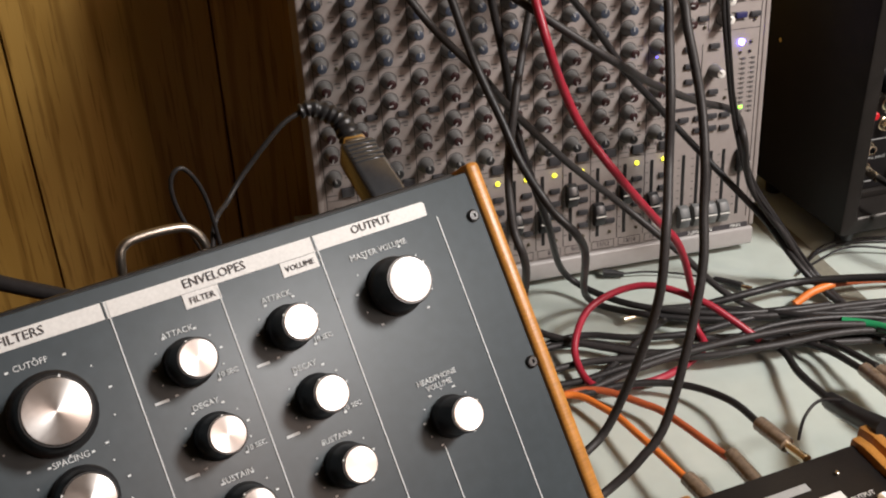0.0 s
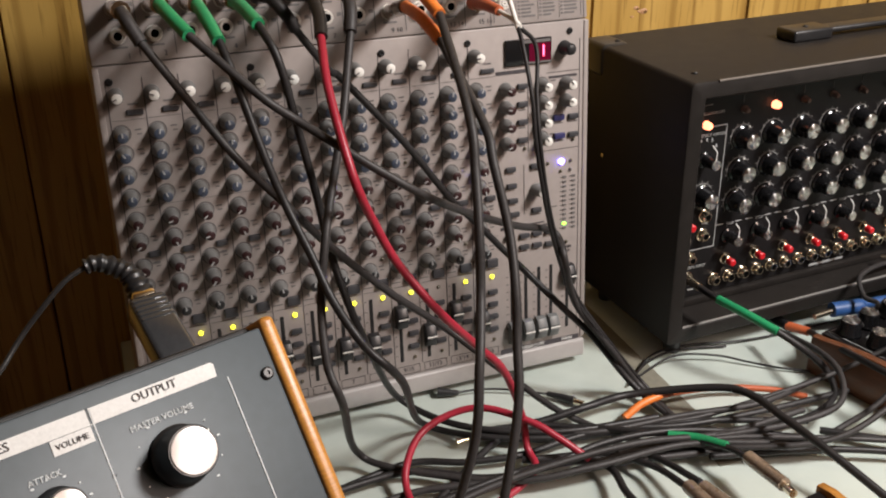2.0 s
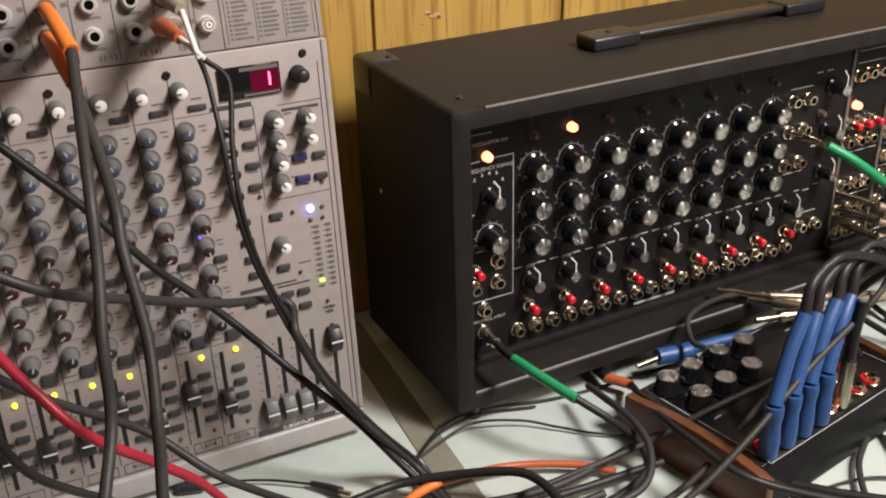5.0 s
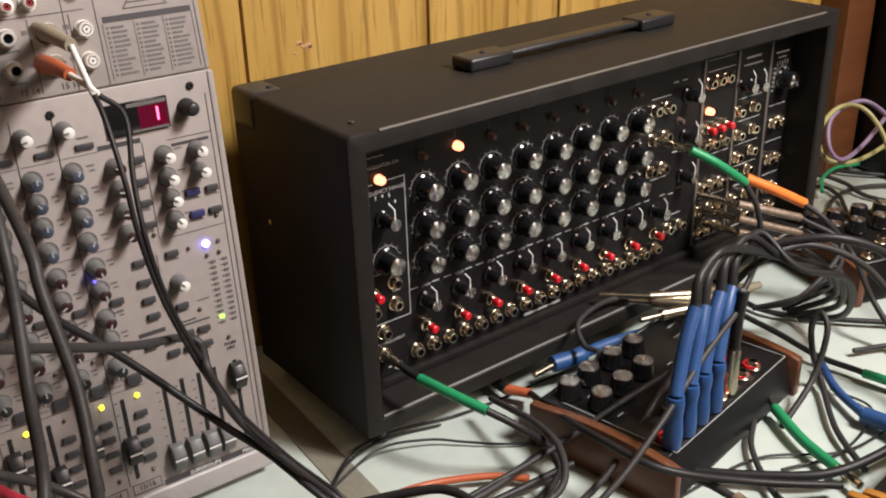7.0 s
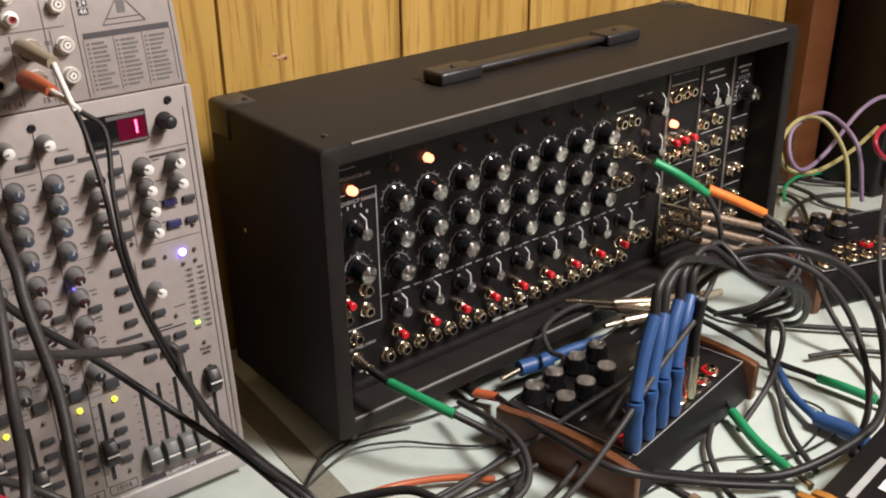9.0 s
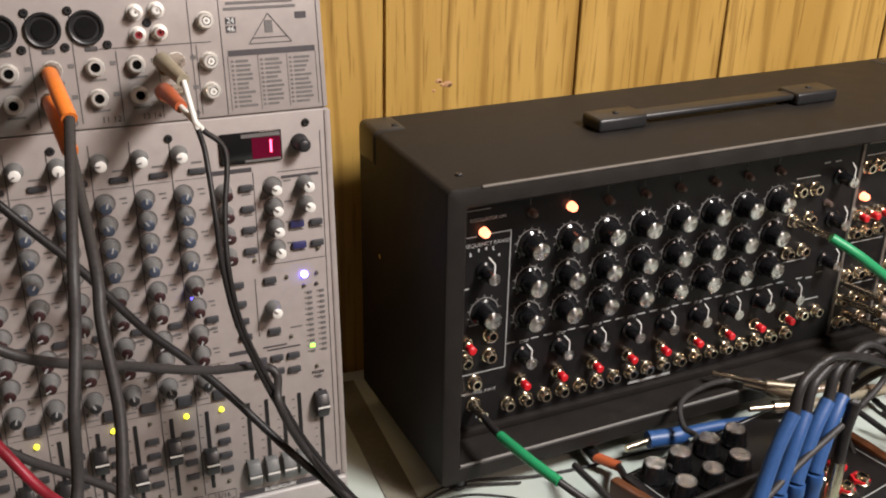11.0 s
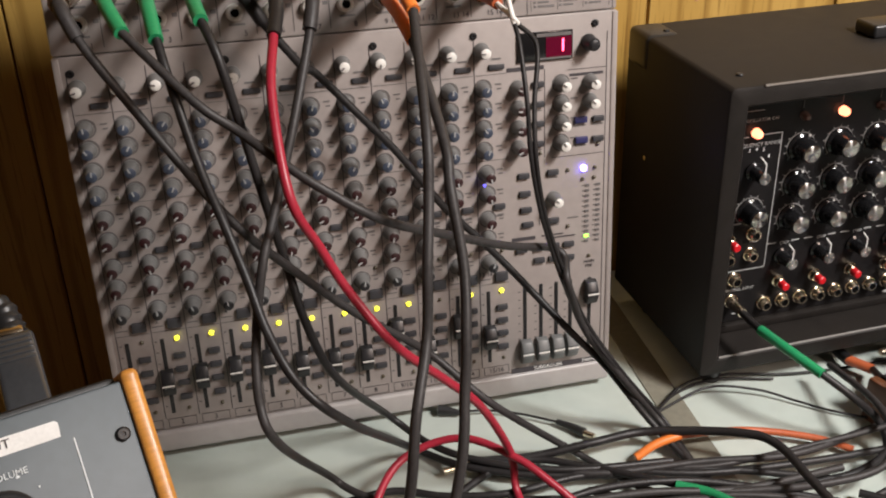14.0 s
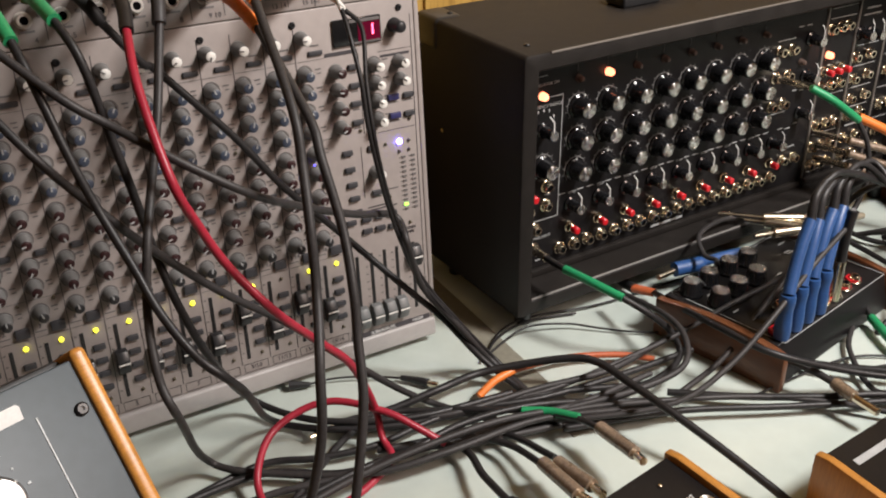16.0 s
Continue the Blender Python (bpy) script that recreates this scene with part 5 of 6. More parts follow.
part("split", tube("split", [(-0.191, 0.000, 0.405), (-0.187, -0.013, 0.380), (-0.186, -0.015, 0.375)], 0.002, WHITE_CAP), c, None, "white split sleeve")
part("cord", tube("cord", [(-0.186, -0.015, 0.376), (-0.183, -0.020, 0.360), (-0.182, -0.039, 0.323), (-0.181, -0.046, 0.290), (-0.175, -0.050, 0.250), (-0.163, -0.042, 0.211), (-0.148, -0.035, 0.169), (-0.128, -0.028, 0.124), (-0.096, -0.041, 0.075), (-0.055, -0.038, 0.020), (-0.045, -0.093, 0.006), (-0.031, -0.150, 0.006)], 0.0019, CABLE_BLACK), c)
c = thing("audio_cable", Matrix(), "thin black twin cable with white split hanging from the mixer", "cable", "tangle of cables")
mixer_plug(c, 12, 1, (-0.198, 0.040, 0.385), CHROME, False)
part("plug", tube("plug", [(-0.199, 0.052, 0.384), (-0.197, 0.034, 0.386), (-0.193, 0.008, 0.385)], lambda s: 0.0066 - 0.0022 * s, CABLE_RUST), c, None, "red phono plug")
part("split", tube("split", [(-0.193, 0.008, 0.385), (-0.187, -0.013, 0.380), (-0.183, -0.013, 0.375)], 0.002, WHITE_CAP), c, None, "white split sleeve")
part("cord", tube("cord", [(-0.183, -0.013, 0.375), (-0.169, -0.015, 0.358), (-0.175, -0.033, 0.321), (-0.177, -0.047, 0.286), (-0.172, -0.050, 0.249), (-0.160, -0.042, 0.210), (-0.144, -0.035, 0.169), (-0.123, -0.028, 0.121), (-0.091, -0.041, 0.072), (-0.052, -0.043, 0.020), (-0.040, -0.099, 0.006), (-0.025, -0.159, 0.006)], 0.0019, CABLE_BLACK), c)
c = thing("audio_cable", Matrix(), "black cable lying across the white table", "cable", "tangle of cables")
part("cord", tube("cord", [(-0.395, -0.092, 0.012), (-0.310, -0.085, 0.012), (-0.250, -0.120, 0.015), (-0.200, -0.129, 0.020), (-0.141, -0.121, 0.024), (-0.085, -0.123, 0.024), (-0.032, -0.134, 0.020), (0.047, -0.166, 0.014)], 0.0032, CABLE_BLACK), c)
c = thing("audio_cable", Matrix(), "black cable lying across the white table", "cable", "tangle of cables")
part("cord", tube("cord", [(-0.383, -0.084, 0.006), (-0.305, -0.069, 0.008), (-0.257, -0.087, 0.010), (-0.206, -0.097, 0.012), (-0.152, -0.090, 0.012), (-0.094, -0.092, 0.012), (-0.015, -0.111, 0.012), (0.069, -0.140, 0.010)], 0.0032, CABLE_BLACK), c)
c = thing("audio_cable", Matrix(), "black cable lying across the white table", "cable", "tangle of cables")
part("cord", tube("cord", [(-0.322, -0.146, 0.008), (-0.201, -0.060, 0.010), (-0.120, -0.086, 0.012), (-0.044, -0.108, 0.012), (0.046, -0.114, 0.012), (0.137, -0.113, 0.012)], 0.0032, CABLE_BLACK), c)
c = thing("audio_cable", Matrix(), "dark grey cable lying across the white table", "cable", "tangle of cables")
part("cord", tube("cord", [(-0.382, -0.117, 0.006), (-0.319, -0.109, 0.008), (-0.275, -0.118, 0.012), (-0.203, -0.136, 0.014), (-0.148, -0.136, 0.014), (-0.069, -0.147, 0.012), (0.047, -0.167, 0.012)], 0.0032, CABLE_GREY), c)
c = thing("audio_cable", Matrix(), "black cable lying across the white table", "cable", "tangle of cables")
part("cord", tube("cord", [(-0.396, -0.128, 0.006), (-0.327, -0.133, 0.008), (-0.281, -0.131, 0.014), (-0.209, -0.125, 0.018), (-0.114, -0.127, 0.008), (-0.030, -0.152, 0.008), (0.056, -0.181, 0.008)], 0.0032, CABLE_BLACK), c)
c = thing("audio_cable", Matrix(), "dark grey cable lying across the white table", "cable", "tangle of cables")
part("cord", tube("cord", [(-0.335, -0.153, 0.010), (-0.258, -0.139, 0.020), (-0.178, -0.137, 0.028), (-0.107, -0.139, 0.030), (-0.025, -0.141, 0.020), (0.066, -0.135, 0.020)], 0.0032, CABLE_GREY), c)
c = thing("audio_cable", Matrix(), "black cable arching over the other cables", "cable", "tangle of cables")
part("cord", tube("cord", [(-0.222, -0.048, 0.008), (-0.175, -0.057, 0.012), (-0.123, -0.060, 0.020), (-0.072, -0.056, 0.020), (-0.006, -0.092, 0.035), (0.014, -0.119, 0.040), (0.015, -0.167, 0.045), (0.019, -0.209, 0.045), (0.038, -0.268, 0.030), (0.054, -0.325, 0.015), (0.058, -0.369, 0.010)], 0.0038, CABLE_BLACK), c)
c = thing("audio_cable", Matrix(), "dark cable lying towards the wooden box", "cable", "tangle of cables")
part("cord", tube("cord", [(-0.181, -0.070, 0.012), (-0.129, -0.092, 0.014), (-0.041, -0.099, 0.016), (0.035, -0.111, 0.020), (0.119, -0.094, 0.020), (0.177, -0.095, 0.030), (0.212, -0.110, 0.055)], 0.0032, CABLE_GREY), c)
c = thing("audio_cable", Matrix(), "dark cable lying towards the wooden box", "cable", "tangle of cables")
part("cord", tube("cord", [(-0.126, -0.127, 0.014), (-0.039, -0.142, 0.020), (0.033, -0.155, 0.025), (0.089, -0.152, 0.030), (0.113, -0.127, 0.040), (0.119, -0.090, 0.045), (0.124, -0.012, 0.030)], 0.0032, CABLE_GREY), c)
c = thing("audio_cable", Matrix(), "dark cable rising to the control box", "cable", "tangle of cables")
part("cord", tube("cord", [(-0.087, -0.122, 0.012), (-0.025, -0.164, 0.020), (0.047, -0.193, 0.030), (0.104, -0.194, 0.050), (0.165, -0.183, 0.080), (0.227, -0.166, 0.110), (0.281, -0.152, 0.130)], 0.0028, CABLE_GREY), c)
c = thing("audio_cable", Matrix(), "dark cable lying towards the wooden box", "cable", "tangle of cables")
part("cord", tube("cord", [(-0.081, -0.093, 0.012), (-0.027, -0.105, 0.015), (0.054, -0.104, 0.020), (0.123, -0.105, 0.030), (0.184, -0.115, 0.055), (0.261, -0.107, 0.060)], 0.0026, CABLE_GREY), c)
c = thing("audio_cable", Matrix(), "black cable lying along the table", "cable", "tangle of cables")
part("cord", tube("cord", [(-0.050, -0.157, 0.012), (0.054, -0.187, 0.014), (0.153, -0.230, 0.012), (0.275, -0.281, 0.010)], 0.0032, CABLE_BLACK), c)
c = thing("audio_cable", Matrix(), "dark grey cable lying along the table", "cable", "tangle of cables")
part("cord", tube("cord", [(-0.150, -0.129, 0.012), (-0.044, -0.147, 0.022), (0.035, -0.170, 0.020), (0.129, -0.203, 0.014), (0.194, -0.246, 0.012), (0.249, -0.302, 0.010)], 0.0028, CABLE_GREY), c)
c = thing("audio_cable", Matrix(), "rust orange cable under the black cables", "cable", "tangle of cables")
part("cord", tube("cord", [(-0.085, -0.070, 0.008), (-0.068, -0.066, 0.014), (-0.046, -0.065, 0.018), (0.017, -0.064, 0.012), (0.069, -0.083, 0.010), (0.097, -0.104, 0.008)], 0.0032, CABLE_RUST), c)
part("sleeve", tube("sleeve", [(-0.088, -0.072, 0.007), (-0.069, -0.068, 0.015), (-0.046, -0.066, 0.019)], 0.0038, CABLE_ORANGE), c, None, "bright orange sleeve")
c = thing("adapter_lead", Matrix(), "thin black lead with small plugs at both ends", "cable", "tangle of cables")
part("cord", tube("cord", [(-0.223, 0.025, 0.006), (-0.197, 0.022, 0.006), (-0.168, 0.010, 0.006), (-0.137, -0.010, 0.006)], 0.0011, CABLE_BLACK), c)
part("plug", tube("plug", [(-0.240, 0.032, 0.006), (-0.221, 0.024, 0.006)], lambda s: 0.0052 - 0.0028 * s, PLASTIC), c)
part("plug", tube("plug", [(-0.139, -0.008, 0.006), (-0.128, -0.019, 0.006), (-0.120, -0.029, 0.006)], lambda s: 0.0026 + 0.0022 * s, PLASTIC), c)
part("tip", tube("tip", [(-0.120, -0.029, 0.006), (-0.113, -0.036, 0.006)], 0.003, CHROME), c, None, "metal tip")
c = thing("audio_cable", Matrix(), "loose black plug with silver tip on the table", "cable", "tangle of cables")
part("plug", tube("plug", [(-0.227, -0.049, 0.008), (-0.197, -0.058, 0.008)], 0.006, PLASTIC), c)
part("tip", tube("tip", [(-0.253, -0.055, 0.008), (-0.228, -0.051, 0.008)], 0.003, CHROME), c, None, "silver jack tip")
part("cord", tube("cord", [(-0.199, -0.057, 0.008), (-0.180, -0.078, 0.008), (-0.121, -0.087, 0.008)], 0.0028, CABLE_BLACK), c)
c = thing("power_lead", Matrix(), "thin black wire lying beside the cabinet", "cable", "tangle of cables")
part("cord", tube("cord", [(-0.050, -0.016, 0.004), (-0.004, 0.020, 0.006), (0.045, 0.028, 0.004), (0.098, 0.017, 0.004), (0.156, 0.015, 0.003), (0.270, 0.019, 0.003)], 0.0012, CABLE_BLACK), c)
c = thing("power_lead", Matrix(), "thin black wire lying beside the cabinet", "cable", "tangle of cables")
part("cord", tube("cord", [(-0.043, -0.012, 0.004), (0.012, 0.005, 0.010), (0.057, -0.006, 0.008), (0.086, -0.026, 0.005), (0.114, -0.048, 0.004), (0.152, -0.069, 0.004), (0.203, -0.086, 0.004)], 0.0012, CABLE_BLACK), c)
c = thing("power_lead", Matrix(), "thin black wire lying beside the cabinet", "cable", "tangle of cables")
part("cord", tube("cord", [(-0.054, -0.020, 0.004), (-0.016, 0.009, 0.006), (0.031, 0.023, 0.004), (0.084, 0.013, 0.003)], 0.0012, CABLE_BLACK), c)
c = thing("audio_cable", Matrix(), "black cable plugged into the effects pedal", "cable", "tangle of cables")
part("cord", tube("cord", [(-0.335, -0.153, 0.010), (-0.285, -0.155, 0.014), (-0.246, -0.170, 0.016), (-0.223, -0.205, 0.022), (-0.219, -0.252, 0.030)], 0.0031, CABLE_BLACK), c)
part("strain_relief", tube("strain_relief", [(-0.220, -0.245, 0.030), (-0.215, -0.277, 0.034)], 0.0062, TUBE), c, None, "clear brown strain relief")
part("tip", tube("tip", [(-0.215, -0.277, 0.034), (-0.211, -0.297, 0.036)], 0.0038, CHROME), c, None, "metal jack barrel")
c = thing("audio_cable", Matrix(), "orange cable plugged into the effects pedal", "cable", "tangle of cables")
part("cord", tube("cord", [(-0.417, -0.181, 0.010), (-0.346, -0.152, 0.012), (-0.319, -0.184, 0.016), (-0.309, -0.227, 0.022), (-0.298, -0.291, 0.030)], 0.0031, CABLE_ORANGE), c)
part("strain_relief", tube("strain_relief", [(-0.298, -0.287, 0.030), (-0.292, -0.330, 0.034)], 0.0062, TUBE), c, None, "clear brown strain relief")
part("tip", tube("tip", [(-0.292, -0.330, 0.034), (-0.290, -0.342, 0.036)], 0.0038, CHROME), c, None, "metal jack barrel")
c = thing("audio_cable", Matrix(), "rust orange cable plugged into the effects pedal", "cable", "tangle of cables")
part("cord", tube("cord", [(-0.399, -0.165, 0.010), (-0.325, -0.150, 0.012), (-0.286, -0.186, 0.016), (-0.274, -0.213, 0.020), (-0.260, -0.276, 0.030)], 0.0031, CABLE_RUST), c)
part("strain_relief", tube("strain_relief", [(-0.257, -0.272, 0.030), (-0.255, -0.313, 0.034)], 0.0062, TUBE), c, None, "clear brown strain relief")
part("tip", tube("tip", [(-0.255, -0.313, 0.034), (-0.254, -0.325, 0.036)], 0.0038, CHROME), c, None, "metal jack barrel")
c = thing("audio_cable", Matrix(), "black cable plugged into the ring modulator pedal", "cable", "tangle of cables")
part("cord", tube("cord", [(-0.200, -0.106, 0.012), (-0.140, -0.121, 0.012), (-0.110, -0.157, 0.018), (-0.106, -0.208, 0.030)], 0.0031, CABLE_BLACK), c)
part("strain_relief", tube("strain_relief", [(-0.105, -0.205, 0.030), (-0.107, -0.258, 0.038)], 0.0062, TUBE), c, None, "clear brown strain relief")
part("tip", tube("tip", [(-0.107, -0.258, 0.038), (-0.105, -0.273, 0.040)], 0.0038, CHROME), c, None, "metal jack barrel")
c = thing("audio_cable", Matrix(), "black cable plugged into the ring modulator pedal", "cable", "tangle of cables")
part("cord", tube("cord", [(-0.142, -0.105, 0.010), (-0.102, -0.143, 0.016), (-0.091, -0.202, 0.028)], 0.0031, CABLE_BLACK), c)
part("strain_relief", tube("strain_relief", [(-0.092, -0.208, 0.028), (-0.090, -0.253, 0.036)], 0.0062, TUBE), c, None, "clear brown strain relief")
part("tip", tube("tip", [(-0.090, -0.253, 0.036), (-0.092, -0.269, 0.040)], 0.0038, CHROME), c, None, "metal jack barrel")
c = thing("audio_cable", Matrix(), "green-sleeved cable plugged into the ring modulator pedal", "cable", "tangle of cables")
part("cord", tube("cord", [(-0.131, -0.083, 0.014), (-0.091, -0.115, 0.020), (-0.061, -0.140, 0.024), (-0.043, -0.173, 0.030), (-0.037, -0.196, 0.032)], 0.0031, CABLE_BLACK), c)
part("sleeve", tube("sleeve", [(-0.077, -0.129, 0.023), (-0.057, -0.144, 0.025), (-0.043, -0.169, 0.030)], 0.0042, CABLE_GREEN), c, None, "coloured sleeve")
part("strain_relief", tube("strain_relief", [(-0.037, -0.191, 0.032), (-0.037, -0.239, 0.038)], 0.0062, TUBE), c, None, "clear brown strain relief")
part("tip", tube("tip", [(-0.037, -0.239, 0.038), (-0.039, -0.253, 0.040)], 0.0038, CHROME), c, None, "metal jack barrel")
# Ends in a rubber boot; the amber next to it is pedal cheek wood.
c = thing("audio_cable", Matrix(), "black cable ending in a rubber boot at the pedals", "cable", "tangle of cables")
part("cord", tube("cord", [(-0.208, -0.101, 0.010), (-0.147, -0.135, 0.014), (-0.150, -0.186, 0.020), (-0.157, -0.245, 0.035)], 0.0034, CABLE_BLACK), c)
part("boot", tube("boot", [(-0.157, -0.239, 0.034), (-0.162, -0.277, 0.050), (-0.164, -0.313, 0.066)], lambda s: 0.0075 + 0.001 * s, PLASTIC), c, None, "black rubber boot")
part("loop", tube("loop", [(-0.162, -0.257, 0.050), (-0.187, -0.265, 0.060), (-0.203, -0.274, 0.055), (-0.209, -0.280, 0.040)], 0.0012, CABLE_BLACK), c, None, "thin black loop")
c = thing("audio_cable", Matrix(), "green-sleeved cable plugged into the sequencer cabinet", "cable", "tangle of cables")
part("barrel", tube("barrel", [(0.046, 0.039, 0.077), (0.047, 0.022, 0.077)], 0.0048, CHROME), c, None, "bright jack barrel")
part("boot", tube("boot", [(0.047, 0.023, 0.077), (0.047, 0.004, 0.078), (0.048, -0.011, 0.079)], 0.0036, CABLE_BLACK), c, None, "black boot")
part("sleeve", tube("sleeve", [(0.048, -0.011, 0.079), (0.057, -0.045, 0.078), (0.072, -0.077, 0.072)], 0.0046, CABLE_GREEN), c, None, "green sleeve")
part("cord", tube("cord", [(0.072, -0.076, 0.072), (0.095, -0.093, 0.055), (0.120, -0.099, 0.030), (0.120, -0.115, 0.012), (0.082, -0.133, 0.010), (0.026, -0.137, 0.010)], 0.0034, CABLE_BLACK), c)
c = thing("audio_cable", Matrix(), "green-sleeved cable plugged into the sequencer cabinet", "cable", "tangle of cables")
part("barrel", tube("barrel", [(0.393, 0.064, 0.204), (0.394, 0.040, 0.206), (0.395, 0.016, 0.207)], 0.004, CHROME), c, None, "bright jack barrel")
part("sleeve", tube("sleeve", [(0.395, 0.016, 0.207), (0.416, -0.001, 0.193), (0.447, -0.014, 0.169)], 0.0047, CABLE_GREEN), c, None, "green sleeve")
part("cord", tube("cord", [(0.445, -0.014, 0.170), (0.459, -0.023, 0.140), (0.464, -0.028, 0.100), (0.453, -0.028, 0.062), (0.413, -0.041, 0.045)], 0.0032, CABLE_GREY), c)
c = thing("audio_cable", Matrix(), "orange-sleeved cable plugged into the sequencer cabinet", "cable", "tangle of cables")
part("barrel", tube("barrel", [(0.540, 0.074, 0.129), (0.481, 0.014, 0.158)], 0.004, CHROME), c, None, "bright jack barrel")
part("sleeve", tube("sleeve", [(0.481, 0.014, 0.158), (0.511, -0.004, 0.142), (0.545, -0.017, 0.123)], 0.0056, CABLE_ORANGE), c, None, "orange sleeve")
part("cord", tube("cord", [(0.542, -0.017, 0.124), (0.554, -0.041, 0.108), (0.587, -0.059, 0.063), (0.541, -0.116, 0.050), (0.537, -0.160, 0.015), (0.493, -0.230, 0.010)], 0.0032, CABLE_GREY), c)
c = thing("audio_cable", Matrix(), "brown-sleeved patch cable plugged into the interface panel", "cable", "tangle of cables")
part("barrel", tube("barrel", [(0.477, 0.067, 0.121), (0.472, 0.013, 0.130)], 0.004, CHROME), c, None, "bright jack barrel")
part("sleeve", tube("sleeve", [(0.472, 0.013, 0.130), (0.502, -0.005, 0.121), (0.533, -0.023, 0.111)], 0.0046, TUBE), c, None, "clear brown sleeve")
part("cord", tube("cord", [(0.533, -0.023, 0.111), (0.558, -0.061, 0.085), (0.482, -0.072, 0.050), (0.454, -0.036, 0.030)], 0.0028, CABLE_GREY), c)
c = thing("audio_cable", Matrix(), "brown-sleeved patch cable plugged into the interface panel", "cable", "tangle of cables")
part("barrel", tube("barrel", [(0.480, 0.068, 0.103), (0.475, 0.013, 0.113)], 0.004, CHROME), c, None, "bright jack barrel")
part("sleeve", tube("sleeve", [(0.475, 0.013, 0.113), (0.506, -0.005, 0.102), (0.537, -0.023, 0.092)], 0.0046, TUBE), c, None, "clear brown sleeve")
part("cord", tube("cord", [(0.537, -0.023, 0.092), (0.563, -0.061, 0.065), (0.482, -0.072, 0.050), (0.454, -0.036, 0.030)], 0.0028, CABLE_GREY), c)
c = thing("audio_cable", Matrix(), "brown-sleeved patch cable plugged into the interface panel", "cable", "tangle of cables")
part("barrel", tube("barrel", [(0.482, 0.068, 0.086), (0.477, 0.013, 0.096)], 0.004, CHROME), c, None, "bright jack barrel")
part("sleeve", tube("sleeve", [(0.477, 0.013, 0.096), (0.509, -0.005, 0.085), (0.541, -0.022, 0.074)], 0.0046, TUBE), c, None, "clear brown sleeve")
part("cord", tube("cord", [(0.541, -0.022, 0.074), (0.568, -0.061, 0.046), (0.482, -0.072, 0.050), (0.454, -0.036, 0.030)], 0.0028, CABLE_GREY), c)
c = thing("audio_cable", Matrix(), "loose blue plug lying before the cabinet", "cable", "tangle of cables")
part("tip", tube("tip", [(0.183, -0.002, 0.028), (0.210, 0.000, 0.030)], 0.0036, CHROME), c, None, "silver jack tip")
part("sleeve", tube("sleeve", [(0.208, 0.001, 0.030), (0.239, -0.002, 0.030), (0.243, -0.001, 0.030)], 0.0085, CABLE_BLUE), c, None, "blue sleeve")
part("boot", tube("boot", [(0.240, -0.001, 0.030), (0.282, -0.001, 0.030), (0.330, -0.007, 0.030)], 0.0056, CABLE_BLUE), c, None, "blue boot")
part("cord", tube("cord", [(0.327, -0.006, 0.030), (0.360, -0.006, 0.030), (0.399, -0.028, 0.030)], 0.003, CABLE_BLACK), c)
c = thing("audio_cable", Matrix(), "loose chrome jack plug lying behind the control box", "cable", "tangle of cables")
part("tip", tube("tip", [(0.304, 0.042, 0.060), (0.342, 0.008, 0.060)], 0.0032, CHROME), c, None, "silver jack tip")
part("barrel", tube("barrel", [(0.342, 0.008, 0.060), (0.382, -0.015, 0.060)], 0.0062, CHROME), c, None, "silver barrel")
part("cord", tube("cord", [(0.382, -0.015, 0.060), (0.407, -0.017, 0.058), (0.503, -0.003, 0.030)], 0.004, TUBE), c)
c = thing("audio_cable", Matrix(), "loose chrome jack plug lying behind the control box", "cable", "tangle of cables")
part("tip", tube("tip", [(0.326, 0.021, 0.055), (0.343, 0.005, 0.055)], 0.0032, CHROME), c, None, "silver jack tip")
part("barrel", tube("barrel", [(0.343, 0.005, 0.055), (0.372, -0.025, 0.055)], 0.0062, CHROME), c, None, "silver barrel")
part("cord", tube("cord", [(0.372, -0.025, 0.055), (0.401, -0.027, 0.050), (0.503, -0.003, 0.030)], 0.004, TAN), c)
c = thing("audio_cable", Matrix(), "loose chrome jack plug lying behind the control box", "cable", "tangle of cables")
part("tip", tube("tip", [(0.300, -0.023, 0.060), (0.324, -0.027, 0.060)], 0.0032, CHROME), c, None, "silver jack tip")
part("barrel", tube("barrel", [(0.324, -0.027, 0.060), (0.360, -0.036, 0.060)], 0.0062, CHROME), c, None, "silver barrel")
part("cord", tube("cord", [(0.360, -0.036, 0.060), (0.391, -0.035, 0.060), (0.503, -0.003, 0.030)], 0.004, TAN), c)
c = thing("audio_cable", Matrix(), "dark cable curling behind the control box", "cable", "tangle of cables")
part("cord", tube("cord", [(0.352, 0.030, 0.050), (0.298, 0.027, 0.060), (0.248, 0.010, 0.060), (0.234, -0.015, 0.050), (0.234, -0.036, 0.050), (0.186, -0.065, 0.050)], 0.0028, CABLE_GREY), c)
c = thing("audio_cable", Matrix(), "black lead with orange collar by the control box", "cable", "tangle of cables")
part("plug", tube("plug", [(0.161, 0.036, 0.012), (0.160, 0.010, 0.014)], 0.0055, PLASTIC), c)
part("collar", tube("collar", [(0.159, 0.014, 0.014), (0.174, -0.008, 0.014)], 0.005, CABLE_RUST), c, None, "orange collar")
part("cord", tube("cord", [(0.174, -0.006, 0.014), (0.148, -0.077, 0.040), (0.139, -0.147, 0.055), (0.151, -0.202, 0.055), (0.223, -0.233, 0.030), (0.295, -0.267, 0.015)], 0.0034, CABLE_BLACK), c)
c = thing("audio_cable", Matrix(), "thick black cable arching over the control box", "cable", "tangle of cables")
